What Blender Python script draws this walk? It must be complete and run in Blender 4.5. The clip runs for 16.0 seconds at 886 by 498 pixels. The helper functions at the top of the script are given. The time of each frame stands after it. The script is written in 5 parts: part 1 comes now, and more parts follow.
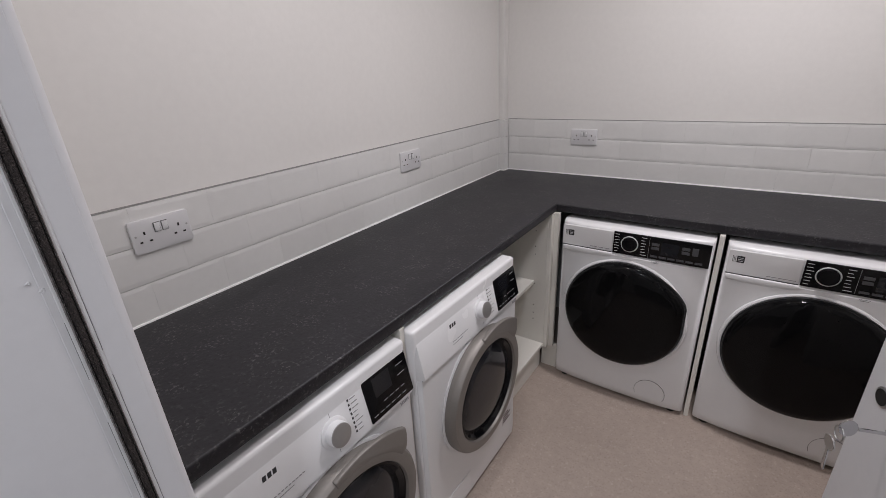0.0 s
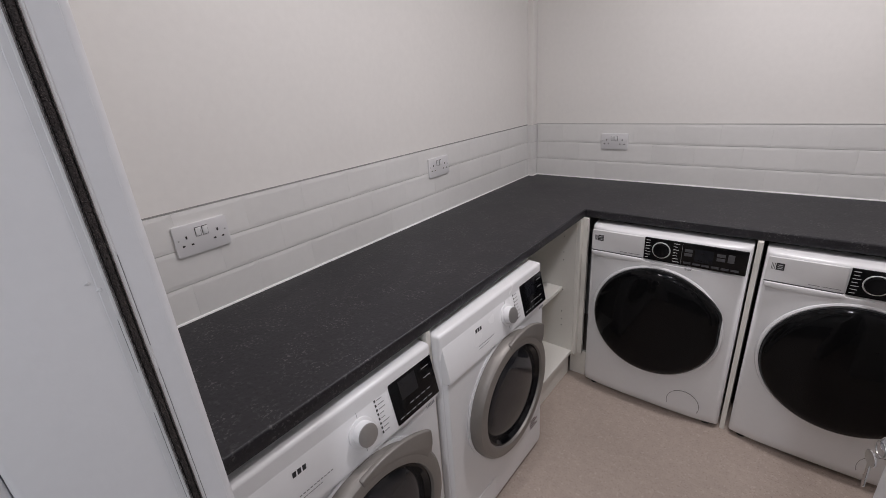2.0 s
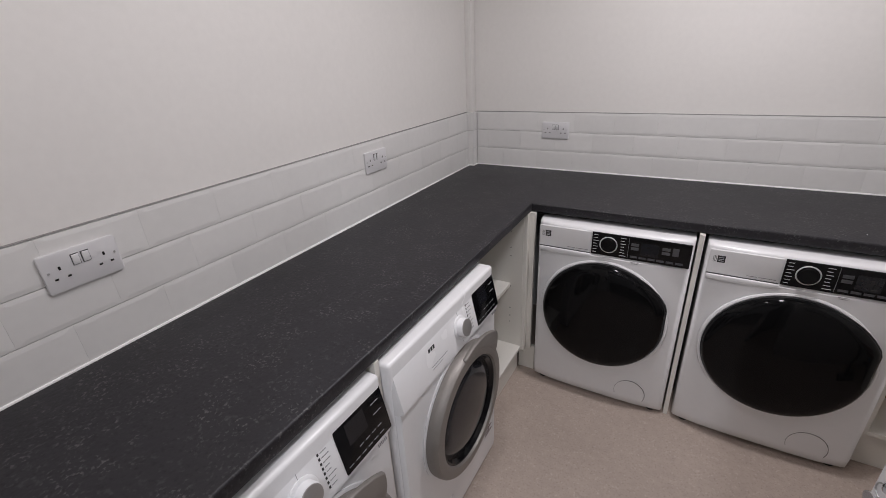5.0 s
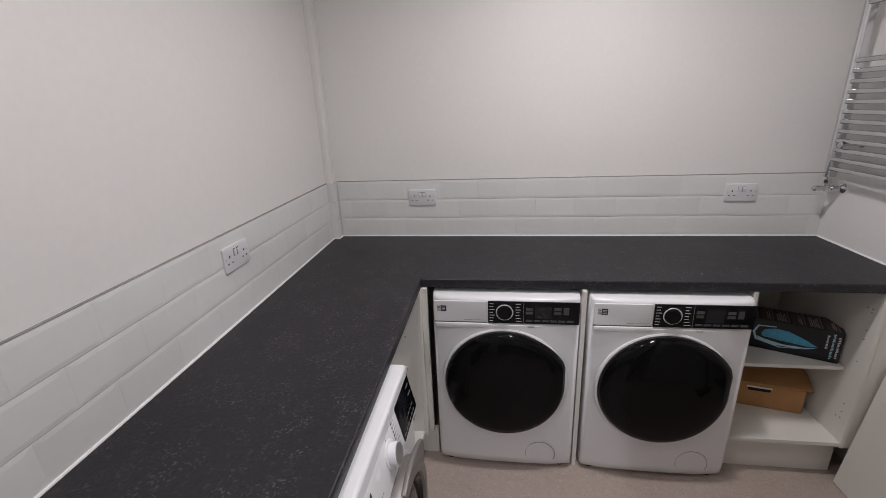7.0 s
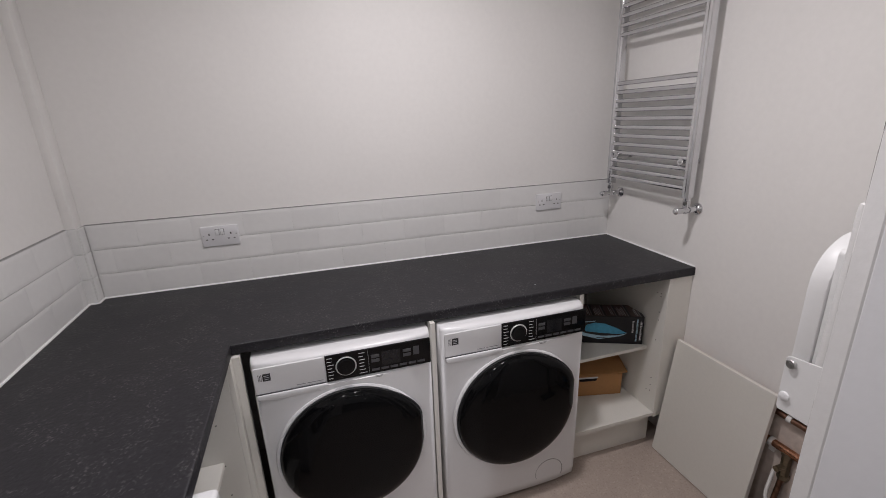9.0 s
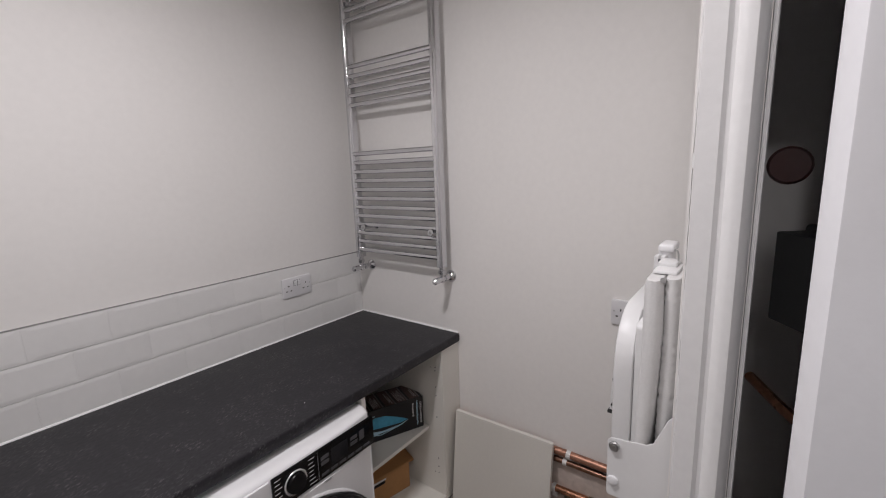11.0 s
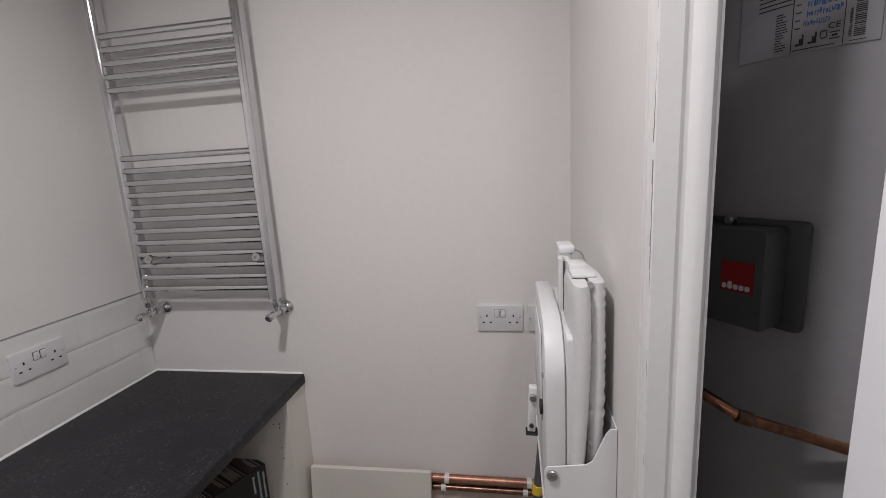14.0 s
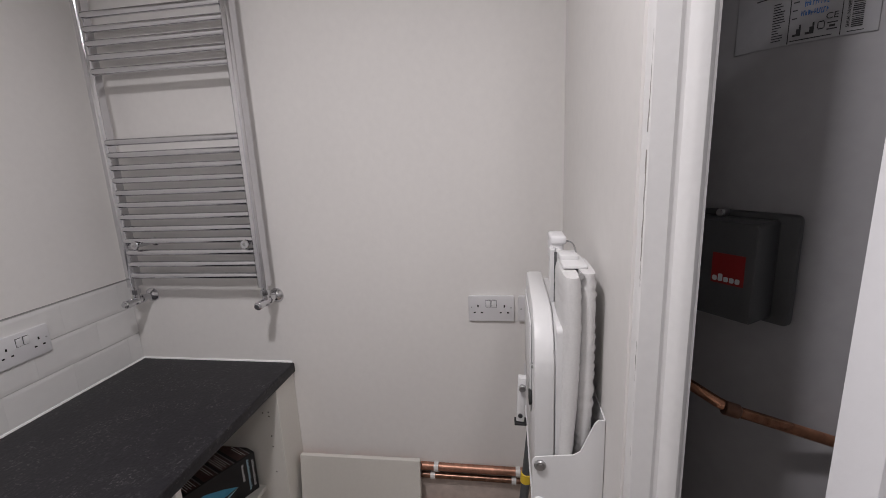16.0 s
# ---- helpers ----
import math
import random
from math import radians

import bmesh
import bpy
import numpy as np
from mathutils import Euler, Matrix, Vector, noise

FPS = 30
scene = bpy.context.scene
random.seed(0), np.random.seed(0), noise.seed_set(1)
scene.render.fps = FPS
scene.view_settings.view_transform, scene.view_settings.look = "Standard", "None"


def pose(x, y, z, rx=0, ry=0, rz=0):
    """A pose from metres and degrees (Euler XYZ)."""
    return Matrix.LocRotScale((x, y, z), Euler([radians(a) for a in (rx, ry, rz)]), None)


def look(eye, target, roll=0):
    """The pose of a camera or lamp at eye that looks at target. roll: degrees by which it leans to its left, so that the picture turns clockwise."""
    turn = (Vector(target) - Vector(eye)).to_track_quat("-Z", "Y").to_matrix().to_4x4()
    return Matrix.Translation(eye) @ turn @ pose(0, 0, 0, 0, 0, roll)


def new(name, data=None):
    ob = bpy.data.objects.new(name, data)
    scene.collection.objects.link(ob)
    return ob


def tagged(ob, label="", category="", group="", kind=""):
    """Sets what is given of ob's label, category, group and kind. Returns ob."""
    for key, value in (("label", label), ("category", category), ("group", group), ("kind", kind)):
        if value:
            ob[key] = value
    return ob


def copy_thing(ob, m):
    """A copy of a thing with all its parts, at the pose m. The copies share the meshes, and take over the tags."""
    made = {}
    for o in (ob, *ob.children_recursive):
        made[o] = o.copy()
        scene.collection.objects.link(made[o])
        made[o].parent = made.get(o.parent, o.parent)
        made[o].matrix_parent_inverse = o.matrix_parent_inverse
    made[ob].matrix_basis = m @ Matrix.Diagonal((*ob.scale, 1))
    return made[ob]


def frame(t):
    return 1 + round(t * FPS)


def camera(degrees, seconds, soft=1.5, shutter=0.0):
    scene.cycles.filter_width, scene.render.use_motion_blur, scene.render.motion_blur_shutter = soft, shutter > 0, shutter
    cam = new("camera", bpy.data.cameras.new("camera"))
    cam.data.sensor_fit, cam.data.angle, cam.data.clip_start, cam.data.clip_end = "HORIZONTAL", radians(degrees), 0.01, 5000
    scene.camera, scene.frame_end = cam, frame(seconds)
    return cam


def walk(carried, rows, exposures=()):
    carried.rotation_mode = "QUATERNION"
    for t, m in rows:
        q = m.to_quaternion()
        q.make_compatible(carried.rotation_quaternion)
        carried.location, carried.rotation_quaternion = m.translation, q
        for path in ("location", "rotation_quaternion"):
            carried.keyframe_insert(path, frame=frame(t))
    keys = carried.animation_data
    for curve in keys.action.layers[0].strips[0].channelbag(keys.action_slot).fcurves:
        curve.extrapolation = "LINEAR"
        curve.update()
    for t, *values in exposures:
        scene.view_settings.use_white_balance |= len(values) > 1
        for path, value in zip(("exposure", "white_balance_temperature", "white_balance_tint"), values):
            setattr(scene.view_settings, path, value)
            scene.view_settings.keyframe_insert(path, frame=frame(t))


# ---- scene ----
cam = camera(92.0, 16.0, soft=0.6, shutter=0.15)
PATH = [
    (0, (2.056, 1.593, 1.481), (0.957, 3.087, 0.732), -2.9),
    (0.5, (2.058, 1.591, 1.484), (0.945, 3.078, 0.741), -3.1),
    (1, (2.08, 1.592, 1.493), (0.94, 3.061, 0.756), -3.5),
    (1.5, (2.071, 1.584, 1.491), (0.901, 3.033, 0.761), -3.7),
    (2, (2.07, 1.586, 1.486), (0.86, 3.007, 0.767), -4.1),
    (2.5, (2.072, 1.584, 1.486), (0.836, 2.985, 0.773), -4.1),
    (3, (2.054, 1.565, 1.491), (0.81, 2.962, 0.783), -3.3),
    (3.5, (2.076, 1.562, 1.483), (0.875, 2.988, 0.759), -2.8),
    (3.7, (2.079, 1.57, 1.476), (0.952, 3.04, 0.725), -3.0),
    (5.8, (1.756, 1.743, 1.56), (0.954, 3.376, 0.73), -3.0),
    (6, (1.714, 1.74, 1.571), (1.01, 3.428, 0.762), -3.1),
    (6.5, (1.718, 1.797, 1.576), (1.244, 3.612, 0.881), -2.9),
    (7, (1.7, 1.822, 1.591), (1.421, 3.697, 0.955), -2.5),
    (7.5, (1.677, 1.86, 1.592), (1.621, 3.759, 0.965), -1.6),
    (8, (1.677, 1.88, 1.613), (1.719, 3.783, 0.998), -3.1),
    (8.2, (1.689, 1.898, 1.6), (1.826, 3.8, 0.996), -3.5),
    (10.3, (1.653, 2.363, 1.569), (2.874, 3.84, 0.995), 0.8),
    (10.5, (1.673, 2.362, 1.573), (3.009, 3.734, 0.996), 0.5),
    (10.8, (1.713, 2.409, 1.585), (3.211, 3.628, 1.063), -0.2),
    (11, (1.773, 2.43, 1.612), (3.343, 3.615, 1.248), -2.0),
    (11.5, (1.894, 2.546, 1.629), (3.72, 3.305, 1.325), -4.1),
    (12, (1.915, 2.685, 1.617), (3.852, 3.045, 1.274), -4.2),
    (12.2, (1.897, 2.724, 1.633), (3.834, 3.049, 1.252), 0.5),
    (12.5, (1.877, 2.705, 1.594), (3.81, 3.068, 1.23), -0.5),
    (13, (1.876, 2.724, 1.598), (3.808, 3.072, 1.215), -2.4),
    (13.5, (1.884, 2.695, 1.607), (3.819, 3.042, 1.237), -3.0),
    (14, (1.89, 2.688, 1.606), (3.828, 3.02, 1.238), -3.3),
    (14.5, (1.895, 2.688, 1.6), (3.837, 2.996, 1.233), -3.2),
    (15, (1.899, 2.693, 1.6), (3.84, 2.99, 1.223), -3.1),
    (15.5, (1.906, 2.696, 1.597), (3.844, 2.988, 1.202), -2.9),
    (16, (1.9, 2.685, 1.603), (3.833, 2.986, 1.187), -2.5),
]
EXPOSURES = [(0.0, 0.03), (3.7, 0.03), (5.8, 0.12), (6.5, 0.02), (8.2, 0.04), (10.5, 0.0), (11.0, -0.08), (11.5, -0.5), (12.0, -0.52), (12.6, -0.13), (14.0, -0.16), (16.0, -0.16)]
walk(cam, [(t, look(eye, target, roll)) for t, eye, target, roll in PATH], EXPOSURES)

# ---------------------------------------------------------------- light
world = bpy.data.worlds.new("world")
scene.world = world
world.use_nodes = True
world.node_tree.nodes["Background"].inputs[0].default_value = (0.9, 0.92, 1.0, 1)
world.node_tree.nodes["Background"].inputs[1].default_value = 0.02

CEILING = 2.55
DOWNLIGHTS = [(1.50, 2.33), (2.07, 3.12)]
# unseen cool lamp added in the hall to brighten the entry jamb
HALL_FILL = (2.3, 0.75)
LAMP_WATTS = 4.8
HALL_FILL_WATTS = 14.0


def downlamp(x, y, watts, color=(1.0, 0.953, 0.985), size=0.15):
    lamp = bpy.data.lights.new("downlight_lamp", "AREA")
    lamp.shape, lamp.size, lamp.energy, lamp.color, lamp.spread = "DISK", size, watts, color, radians(165)
    ob = new("downlight_lamp", lamp)
    ob.matrix_basis = pose(x, y, CEILING - 0.012)
    return ob


# ---------------------------------------------------------------- materials
def material(name, color, rough=0.5, metal=0.0, vary=0.05, scale=6.0, fine=60.0, bump=0.02, bump_scale=None, spec=0.5, coat=0.0, island=0.0):
    """A surface with colour variation at two scales, uneven gloss and fine relief."""
    m = bpy.data.materials.new(name)
    m.use_nodes = True
    nt = m.node_tree
    p = nt.nodes["Principled BSDF"]
    p.inputs["Metallic"].default_value = metal
    p.inputs["Specular IOR Level"].default_value = spec
    p.inputs["Coat Weight"].default_value = coat
    geo = nt.nodes.new("ShaderNodeNewGeometry")
    big = nt.nodes.new("ShaderNodeTexNoise")
    big.inputs["Scale"].default_value, big.inputs["Detail"].default_value = scale, 4
    small = nt.nodes.new("ShaderNodeTexNoise")
    small.inputs["Scale"].default_value, small.inputs["Detail"].default_value = fine, 3
    add = nt.nodes.new("ShaderNodeMath")
    add.operation = "ADD"
    half = nt.nodes.new("ShaderNodeMath")
    half.operation, half.inputs[1].default_value = "MULTIPLY", 0.5
    for n in (big, small):
        nt.links.new(geo.outputs["Position"], n.inputs["Vector"])
    nt.links.new(big.outputs["Fac"], add.inputs[0])
    nt.links.new(small.outputs["Fac"], add.inputs[1])
    nt.links.new(add.outputs[0], half.inputs[0])
    ramp = nt.nodes.new("ShaderNodeValToRGB")
    ramp.color_ramp.elements[0].position, ramp.color_ramp.elements[1].position = 0.3, 0.7
    ramp.color_ramp.elements[0].color = (*[c * (1 - vary) for c in color], 1)
    ramp.color_ramp.elements[1].color = (*[min(1, c * (1 + vary)) for c in color], 1)
    nt.links.new(half.outputs[0], ramp.inputs[0])
    out = ramp.outputs[0]
    if island:
        info = nt.nodes.new("ShaderNodeObjectInfo")
        tint = nt.nodes.new("ShaderNodeHueSaturation")
        span = nt.nodes.new("ShaderNodeMapRange")
        span.inputs["To Min"].default_value, span.inputs["To Max"].default_value = 1 - island, 1 + island
        nt.links.new(info.outputs["Random"], span.inputs["Value"])
        nt.links.new(span.outputs[0], tint.inputs["Value"])
        nt.links.new(out, tint.inputs["Color"])
        out = tint.outputs[0]
    nt.links.new(out, p.inputs["Base Color"])
    gloss = nt.nodes.new("ShaderNodeMapRange")
    gloss.inputs["To Min"].default_value, gloss.inputs["To Max"].default_value = max(0.02, rough * 0.85), min(1, rough * 1.15)
    nt.links.new(big.outputs["Fac"], gloss.inputs["Value"])
    nt.links.new(gloss.outputs[0], p.inputs["Roughness"])
    if bump:
        rel = small
        if bump_scale:
            rel = nt.nodes.new("ShaderNodeTexNoise")
            rel.inputs["Scale"].default_value, rel.inputs["Detail"].default_value = bump_scale, 3
            nt.links.new(geo.outputs["Position"], rel.inputs["Vector"])
        b = nt.nodes.new("ShaderNodeBump")
        b.inputs["Strength"].default_value, b.inputs["Distance"].default_value = bump, 0.01
        nt.links.new(rel.outputs["Fac"], b.inputs["Height"])
        nt.links.new(b.outputs[0], p.inputs["Normal"])
    return m


def glow(name, color, strength):
    m = bpy.data.materials.new(name)
    m.use_nodes = True
    p = m.node_tree.nodes["Principled BSDF"]
    p.inputs["Emission Color"].default_value = (*color, 1)
    p.inputs["Emission Strength"].default_value = strength
    return m


def speckled(name, base, dark, light, rough, coarse=240.0, amount=0.5, veins=None, bump=0.05):
    """Mottled sheet: soft clouds, dark and light specks, and optionally short pale veins."""
    m = material(name, base, rough, vary=0.10, scale=3.0, fine=35.0, bump=bump, bump_scale=coarse)
    nt = m.node_tree
    p = nt.nodes["Principled BSDF"]
    geo = next(n for n in nt.nodes if n.type == "NEW_GEOMETRY")
    out = p.inputs["Base Color"].links[0].from_socket
    for color, size, lo, hi in ((dark, coarse, 0.56, 0.70), (light, coarse * 0.7, 0.60, 0.72)):
        n = nt.nodes.new("ShaderNodeTexNoise")
        n.inputs["Scale"].default_value, n.inputs["Detail"].default_value, n.inputs["Roughness"].default_value = size, 2, 0.6
        shift = nt.nodes.new("ShaderNodeVectorMath")
        shift.operation, shift.inputs[1].default_value = "ADD", (size, 3.1, 7.7)
        nt.links.new(geo.outputs["Position"], shift.inputs[0])
        nt.links.new(shift.outputs[0], n.inputs["Vector"])
        r = nt.nodes.new("ShaderNodeMapRange")
        r.inputs["From Min"].default_value, r.inputs["From Max"].default_value, r.inputs["To Max"].default_value = lo, hi, amount
        nt.links.new(n.outputs["Fac"], r.inputs["Value"])
        mix = nt.nodes.new("ShaderNodeMix")
        mix.data_type = "RGBA"
        mix.inputs["B"].default_value = (*color, 1)
        nt.links.new(r.outputs[0], mix.inputs["Factor"])
        nt.links.new(out, mix.inputs["A"])
        out = mix.outputs["Result"]
    if veins:
        n = nt.nodes.new("ShaderNodeTexNoise")
        n.inputs["Scale"].default_value, n.inputs["Detail"].default_value, n.inputs["Distortion"].default_value = 135, 3, 0.2
        patch = nt.nodes.new("ShaderNodeTexNoise")
        patch.inputs["Scale"].default_value, patch.inputs["Detail"].default_value = 17, 4
        nt.links.new(geo.outputs["Position"], n.inputs["Vector"])
        nt.links.new(geo.outputs["Position"], patch.inputs["Vector"])
        r = nt.nodes.new("ShaderNodeMapRange")
        r.inputs["From Min"].default_value, r.inputs["From Max"].default_value = 0.555, 0.67
        q = nt.nodes.new("ShaderNodeMapRange")
        q.inputs["From Min"].default_value, q.inputs["From Max"].default_value = 0.45, 0.63
        both = nt.nodes.new("ShaderNodeMath")
        both.operation = "MULTIPLY"
        nt.links.new(n.outputs["Fac"], r.inputs["Value"])
        nt.links.new(patch.outputs["Fac"], q.inputs["Value"])
        nt.links.new(r.outputs[0], both.inputs[0])
        nt.links.new(q.outputs[0], both.inputs[1])
        mix = nt.nodes.new("ShaderNodeMix")
        mix.data_type = "RGBA"
        mix.inputs["B"].default_value = (*veins, 1)
        nt.links.new(both.outputs[0], mix.inputs["Factor"])
        nt.links.new(out, mix.inputs["A"])
        out = mix.outputs["Result"]
    nt.links.new(out, p.inputs["Base Color"])
    return m


PLASTER = material("wall_paint", (0.80, 0.783, 0.762), 0.65, vary=0.025, scale=2.5, fine=45, bump=0.018, bump_scale=140)
CEIL = material("ceiling_paint", (0.84, 0.83, 0.81), 0.8, vary=0.02)
RAW = material("bare_plaster", (0.56, 0.48, 0.43), 0.85, vary=0.18, scale=7, fine=40, bump=0.25)
GLOSS = material("gloss_white_paint", (0.78, 0.78, 0.80), 0.33, vary=0.02, scale=4, fine=70, bump=0.05, bump_scale=45)
TRIM = material("satin_white_trim", (0.80, 0.795, 0.79), 0.36, vary=0.03, scale=9, fine=80, bump=0.06, bump_scale=60)
TILE = material("white_glaze", (0.745, 0.74, 0.73), 0.20, vary=0.025, scale=8, fine=40, bump=0.015, bump_scale=25, island=0.025)
GROUT = material("grout", (0.58, 0.57, 0.56), 0.8, vary=0.08, scale=20, fine=150, bump=0.1)
SEALANT = material("sealant", (0.90, 0.90, 0.89), 0.35, vary=0.02)
WORKTOP = speckled("worktop_laminate", (0.0196, 0.0188, 0.0224), (0.008, 0.0078, 0.0088), (0.050, 0.048, 0.052), 0.44, coarse=90, amount=0.6, veins=(0.095, 0.090, 0.092), bump=0.08)
WORKTOP.node_tree.nodes["Principled BSDF"].inputs["Specular IOR Level"].default_value = 0.32
VINYL = speckled("floor_vinyl", (0.405, 0.335, 0.290), (0.20, 0.155, 0.13), (0.58, 0.50, 0.445), 0.42, coarse=140, amount=0.52, bump=0.05)
HALL_FLOOR = speckled("hall_carpet", (0.12, 0.11, 0.105), (0.06, 0.055, 0.05), (0.2, 0.19, 0.18), 0.9, coarse=300, amount=0.5, bump=0.3)
ENAMEL = material("white_enamel", (0.80, 0.80, 0.81), 0.26, vary=0.012, scale=3, fine=60, bump=0.008)
WHITE_PLASTIC = material("white_plastic", (0.78, 0.78, 0.79), 0.34, vary=0.015, scale=5, fine=80, bump=0.01)
SOCKET_WHITE = material("socket_plastic", (0.72, 0.715, 0.73), 0.3, vary=0.012, scale=5, fine=80, bump=0.01)
SEAM = material("dark_seam", (0.10, 0.10, 0.105), 0.6, vary=0.1)
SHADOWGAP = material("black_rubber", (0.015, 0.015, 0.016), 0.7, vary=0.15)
BLACK_GLASS = material("black_glass", (0.004, 0.004, 0.0045), 0.06, vary=0.1, bump=0.0, spec=0.16)
BLACK_PANEL = material("black_panel", (0.005, 0.005, 0.006), 0.14, vary=0.1, bump=0.0, spec=0.25)
SCREEN = material("dark_display", (0.013, 0.0135, 0.017), 0.1, vary=0.1, bump=0.0)
BUTTON = material("button_grey", (0.075, 0.075, 0.082), 0.35, vary=0.05)
PRINT = material("pale_print", (0.62, 0.62, 0.63), 0.5, vary=0.03)
GREY_PRINT = material("grey_print", (0.26, 0.26, 0.27), 0.5, vary=0.03)
DARK_PRINT = material("dark_print", (0.03, 0.03, 0.033), 0.5, vary=0.03)
TAUPE = material("satin_taupe_metal", (0.245, 0.228, 0.212), 0.48, metal=0.4, vary=0.04, scale=5, fine=120, bump=0.01)
KNOB = material("brushed_silver", (0.42, 0.41, 0.40), 0.36, metal=0.7, vary=0.04, scale=10, fine=160, bump=0.02)
PORT = material("door_port_glass", (0.021, 0.0215, 0.025), 0.09, vary=0.1, bump=0.0, spec=0.4)
CHROME = material("chrome", (0.66, 0.66, 0.68), 0.09, metal=1.0, vary=0.03, scale=6, fine=40, bump=0.004)
STEEL = material("steel", (0.5, 0.5, 0.5), 0.3, metal=1.0, vary=0.06, scale=20, fine=90, bump=0.01)
MELAMINE = material("cream_melamine", (0.74, 0.72, 0.67), 0.45, vary=0.02, scale=5, fine=90, bump=0.02)
BOARD = material("cream_board", (0.70, 0.68, 0.63), 0.45, vary=0.025, scale=4, fine=90, bump=0.02)
COPPER = material("copper", (0.44, 0.235, 0.165), 0.42, metal=0.85, vary=0.4, scale=18, fine=60, bump=0.02)
OLD_COPPER = material("tarnished_copper", (0.23, 0.13, 0.09), 0.30, metal=0.9, vary=0.5, scale=18, fine=70, bump=0.04)
WORN_COPPER = material("worn_copper", (0.42, 0.21, 0.13), 0.27, metal=0.95, vary=0.5, scale=16, fine=70, bump=0.04)
SILVER = material("bright_silver", (0.84, 0.84, 0.85), 0.3, metal=0.5, vary=0.02)
BRASS = material("brass", (0.22, 0.18, 0.125), 0.4, metal=0.85, vary=0.25, scale=25, fine=80, bump=0.03)
CLIP = material("white_clip", (0.75, 0.74, 0.72), 0.4, vary=0.03)
BLUE = material("blue_plastic", (0.03, 0.22, 0.42), 0.35, vary=0.06)
GREY_PIPE = material("grey_plastic", (0.16, 0.165, 0.17), 0.45, vary=0.12, scale=10)
HANDLE_GREY = material("handle_grey", (0.085, 0.09, 0.095), 0.4, vary=0.1, scale=10)
YELLOW = material("yellow_plastic", (0.75, 0.52, 0.04), 0.4, vary=0.05)
FABRIC = material("quilted_cotton", (0.68, 0.675, 0.67), 0.9, vary=0.05, scale=30, fine=260, bump=0.10, bump_scale=320)
WHITE_METAL = material("white_coated_metal", (0.745, 0.745, 0.745), 0.42, vary=0.015, scale=5, fine=80, bump=0.01)
JACKET = material("grey_cylinder_jacket", (0.34, 0.335, 0.345), 0.5, vary=0.06, scale=5, fine=40, bump=0.05)
CHARCOAL = material("charcoal_plastic", (0.075, 0.077, 0.080), 0.45, vary=0.08, scale=20, fine=200, bump=0.04)
RED = material("red_print", (0.25, 0.009, 0.009), 0.45, vary=0.05)
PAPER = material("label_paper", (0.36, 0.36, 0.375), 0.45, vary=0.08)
INK_BLUE = material("blue_ink", (0.05, 0.14, 0.36), 0.6, vary=0.1)
CARDBOARD = material("brown_cardboard", (0.42, 0.215, 0.085), 0.75, vary=0.1, scale=14, fine=130, bump=0.08)
BOX_BLACK = material("printed_black_card", (0.012, 0.012, 0.014), 0.3, vary=0.2, scale=12, fine=60, bump=0.0)
BOX_BROWN = material("printed_dark_brown", (0.10, 0.055, 0.052), 0.3, vary=0.35, scale=30, fine=80, bump=0.0)
BOX_BLUE = material("printed_blue", (0.07, 0.34, 0.52), 0.3, vary=0.2, scale=16, fine=60, bump=0.0)
BOX_PALE = material("printed_pale_blue", (0.42, 0.62, 0.72), 0.3, vary=0.15, scale=16, fine=60, bump=0.0)
BRUSH = material("black_brush", (0.046, 0.036, 0.034), 0.95, vary=0.6, scale=60, fine=500, bump=0.8, bump_scale=700)
LAMP_GLOW = glow("lamp_diffuser", (1.0, 0.93, 0.87), 6.0)
HOLE = material("hole_dark", (0.012, 0.011, 0.010), 0.9, vary=0.1)


# ---------------------------------------------------------------- building helpers
def box(x0, x1, y0, y1, z0, z1, bevel=0.0, seg=2):
    bm = bmesh.new()
    m = Matrix.LocRotScale(((x0 + x1) / 2, (y0 + y1) / 2, (z0 + z1) / 2), None, (abs(x1 - x0), abs(y1 - y0), abs(z1 - z0)))
    bmesh.ops.create_cube(bm, size=1, matrix=m)
    if bevel:
        bmesh.ops.bevel(bm, geom=bm.edges[:], offset=bevel, segments=seg, profile=0.5, affect="EDGES")
    return bm


def merge(*many):
    """Several pieces joined into one mesh of one part."""
    out = bmesh.new()
    for bm in many:
        me = bpy.data.meshes.new("tmp")
        bm.to_mesh(me)
        out.from_mesh(me)
        bm.free()
        bpy.data.meshes.remove(me)
    return out


def lathe(profile, seg=32, radius_at=None):
    """Turns (r, h) pairs round z; radius_at(angle) may stretch the rings."""
    bm = bmesh.new()
    rings = []
    for r, h in profile:
        ring = []
        for k in range(seg):
            a = 2 * math.pi * k / seg
            q = r * (radius_at(a) if radius_at else 1)
            ring.append(bm.verts.new((q * math.cos(a), q * math.sin(a), h)))
        rings.append(ring)
    for a, b in zip(rings, rings[1:]):
        for k in range(seg):
            bm.faces.new((a[k], a[(k + 1) % seg], b[(k + 1) % seg], b[k]))
    bm.faces.new(list(reversed(rings[0])))
    bm.faces.new(rings[-1])
    bmesh.ops.recalc_face_normals(bm, faces=bm.faces)
    return bm


def cyl(p0, p1, r, seg=16, bevel=0.0):
    p0, p1 = Vector(p0), Vector(p1)
    h = (p1 - p0).length
    b = min(bevel, r * 0.5)
    prof = [(r - b, 0), (r, b), (r, h - b), (r - b, h)] if b else [(r, 0), (r, h)]
    bm = lathe(prof, seg)
    bm.transform(Matrix.Translation(p0) @ (p1 - p0).to_track_quat("Z", "Y").to_matrix().to_4x4())
    return bm


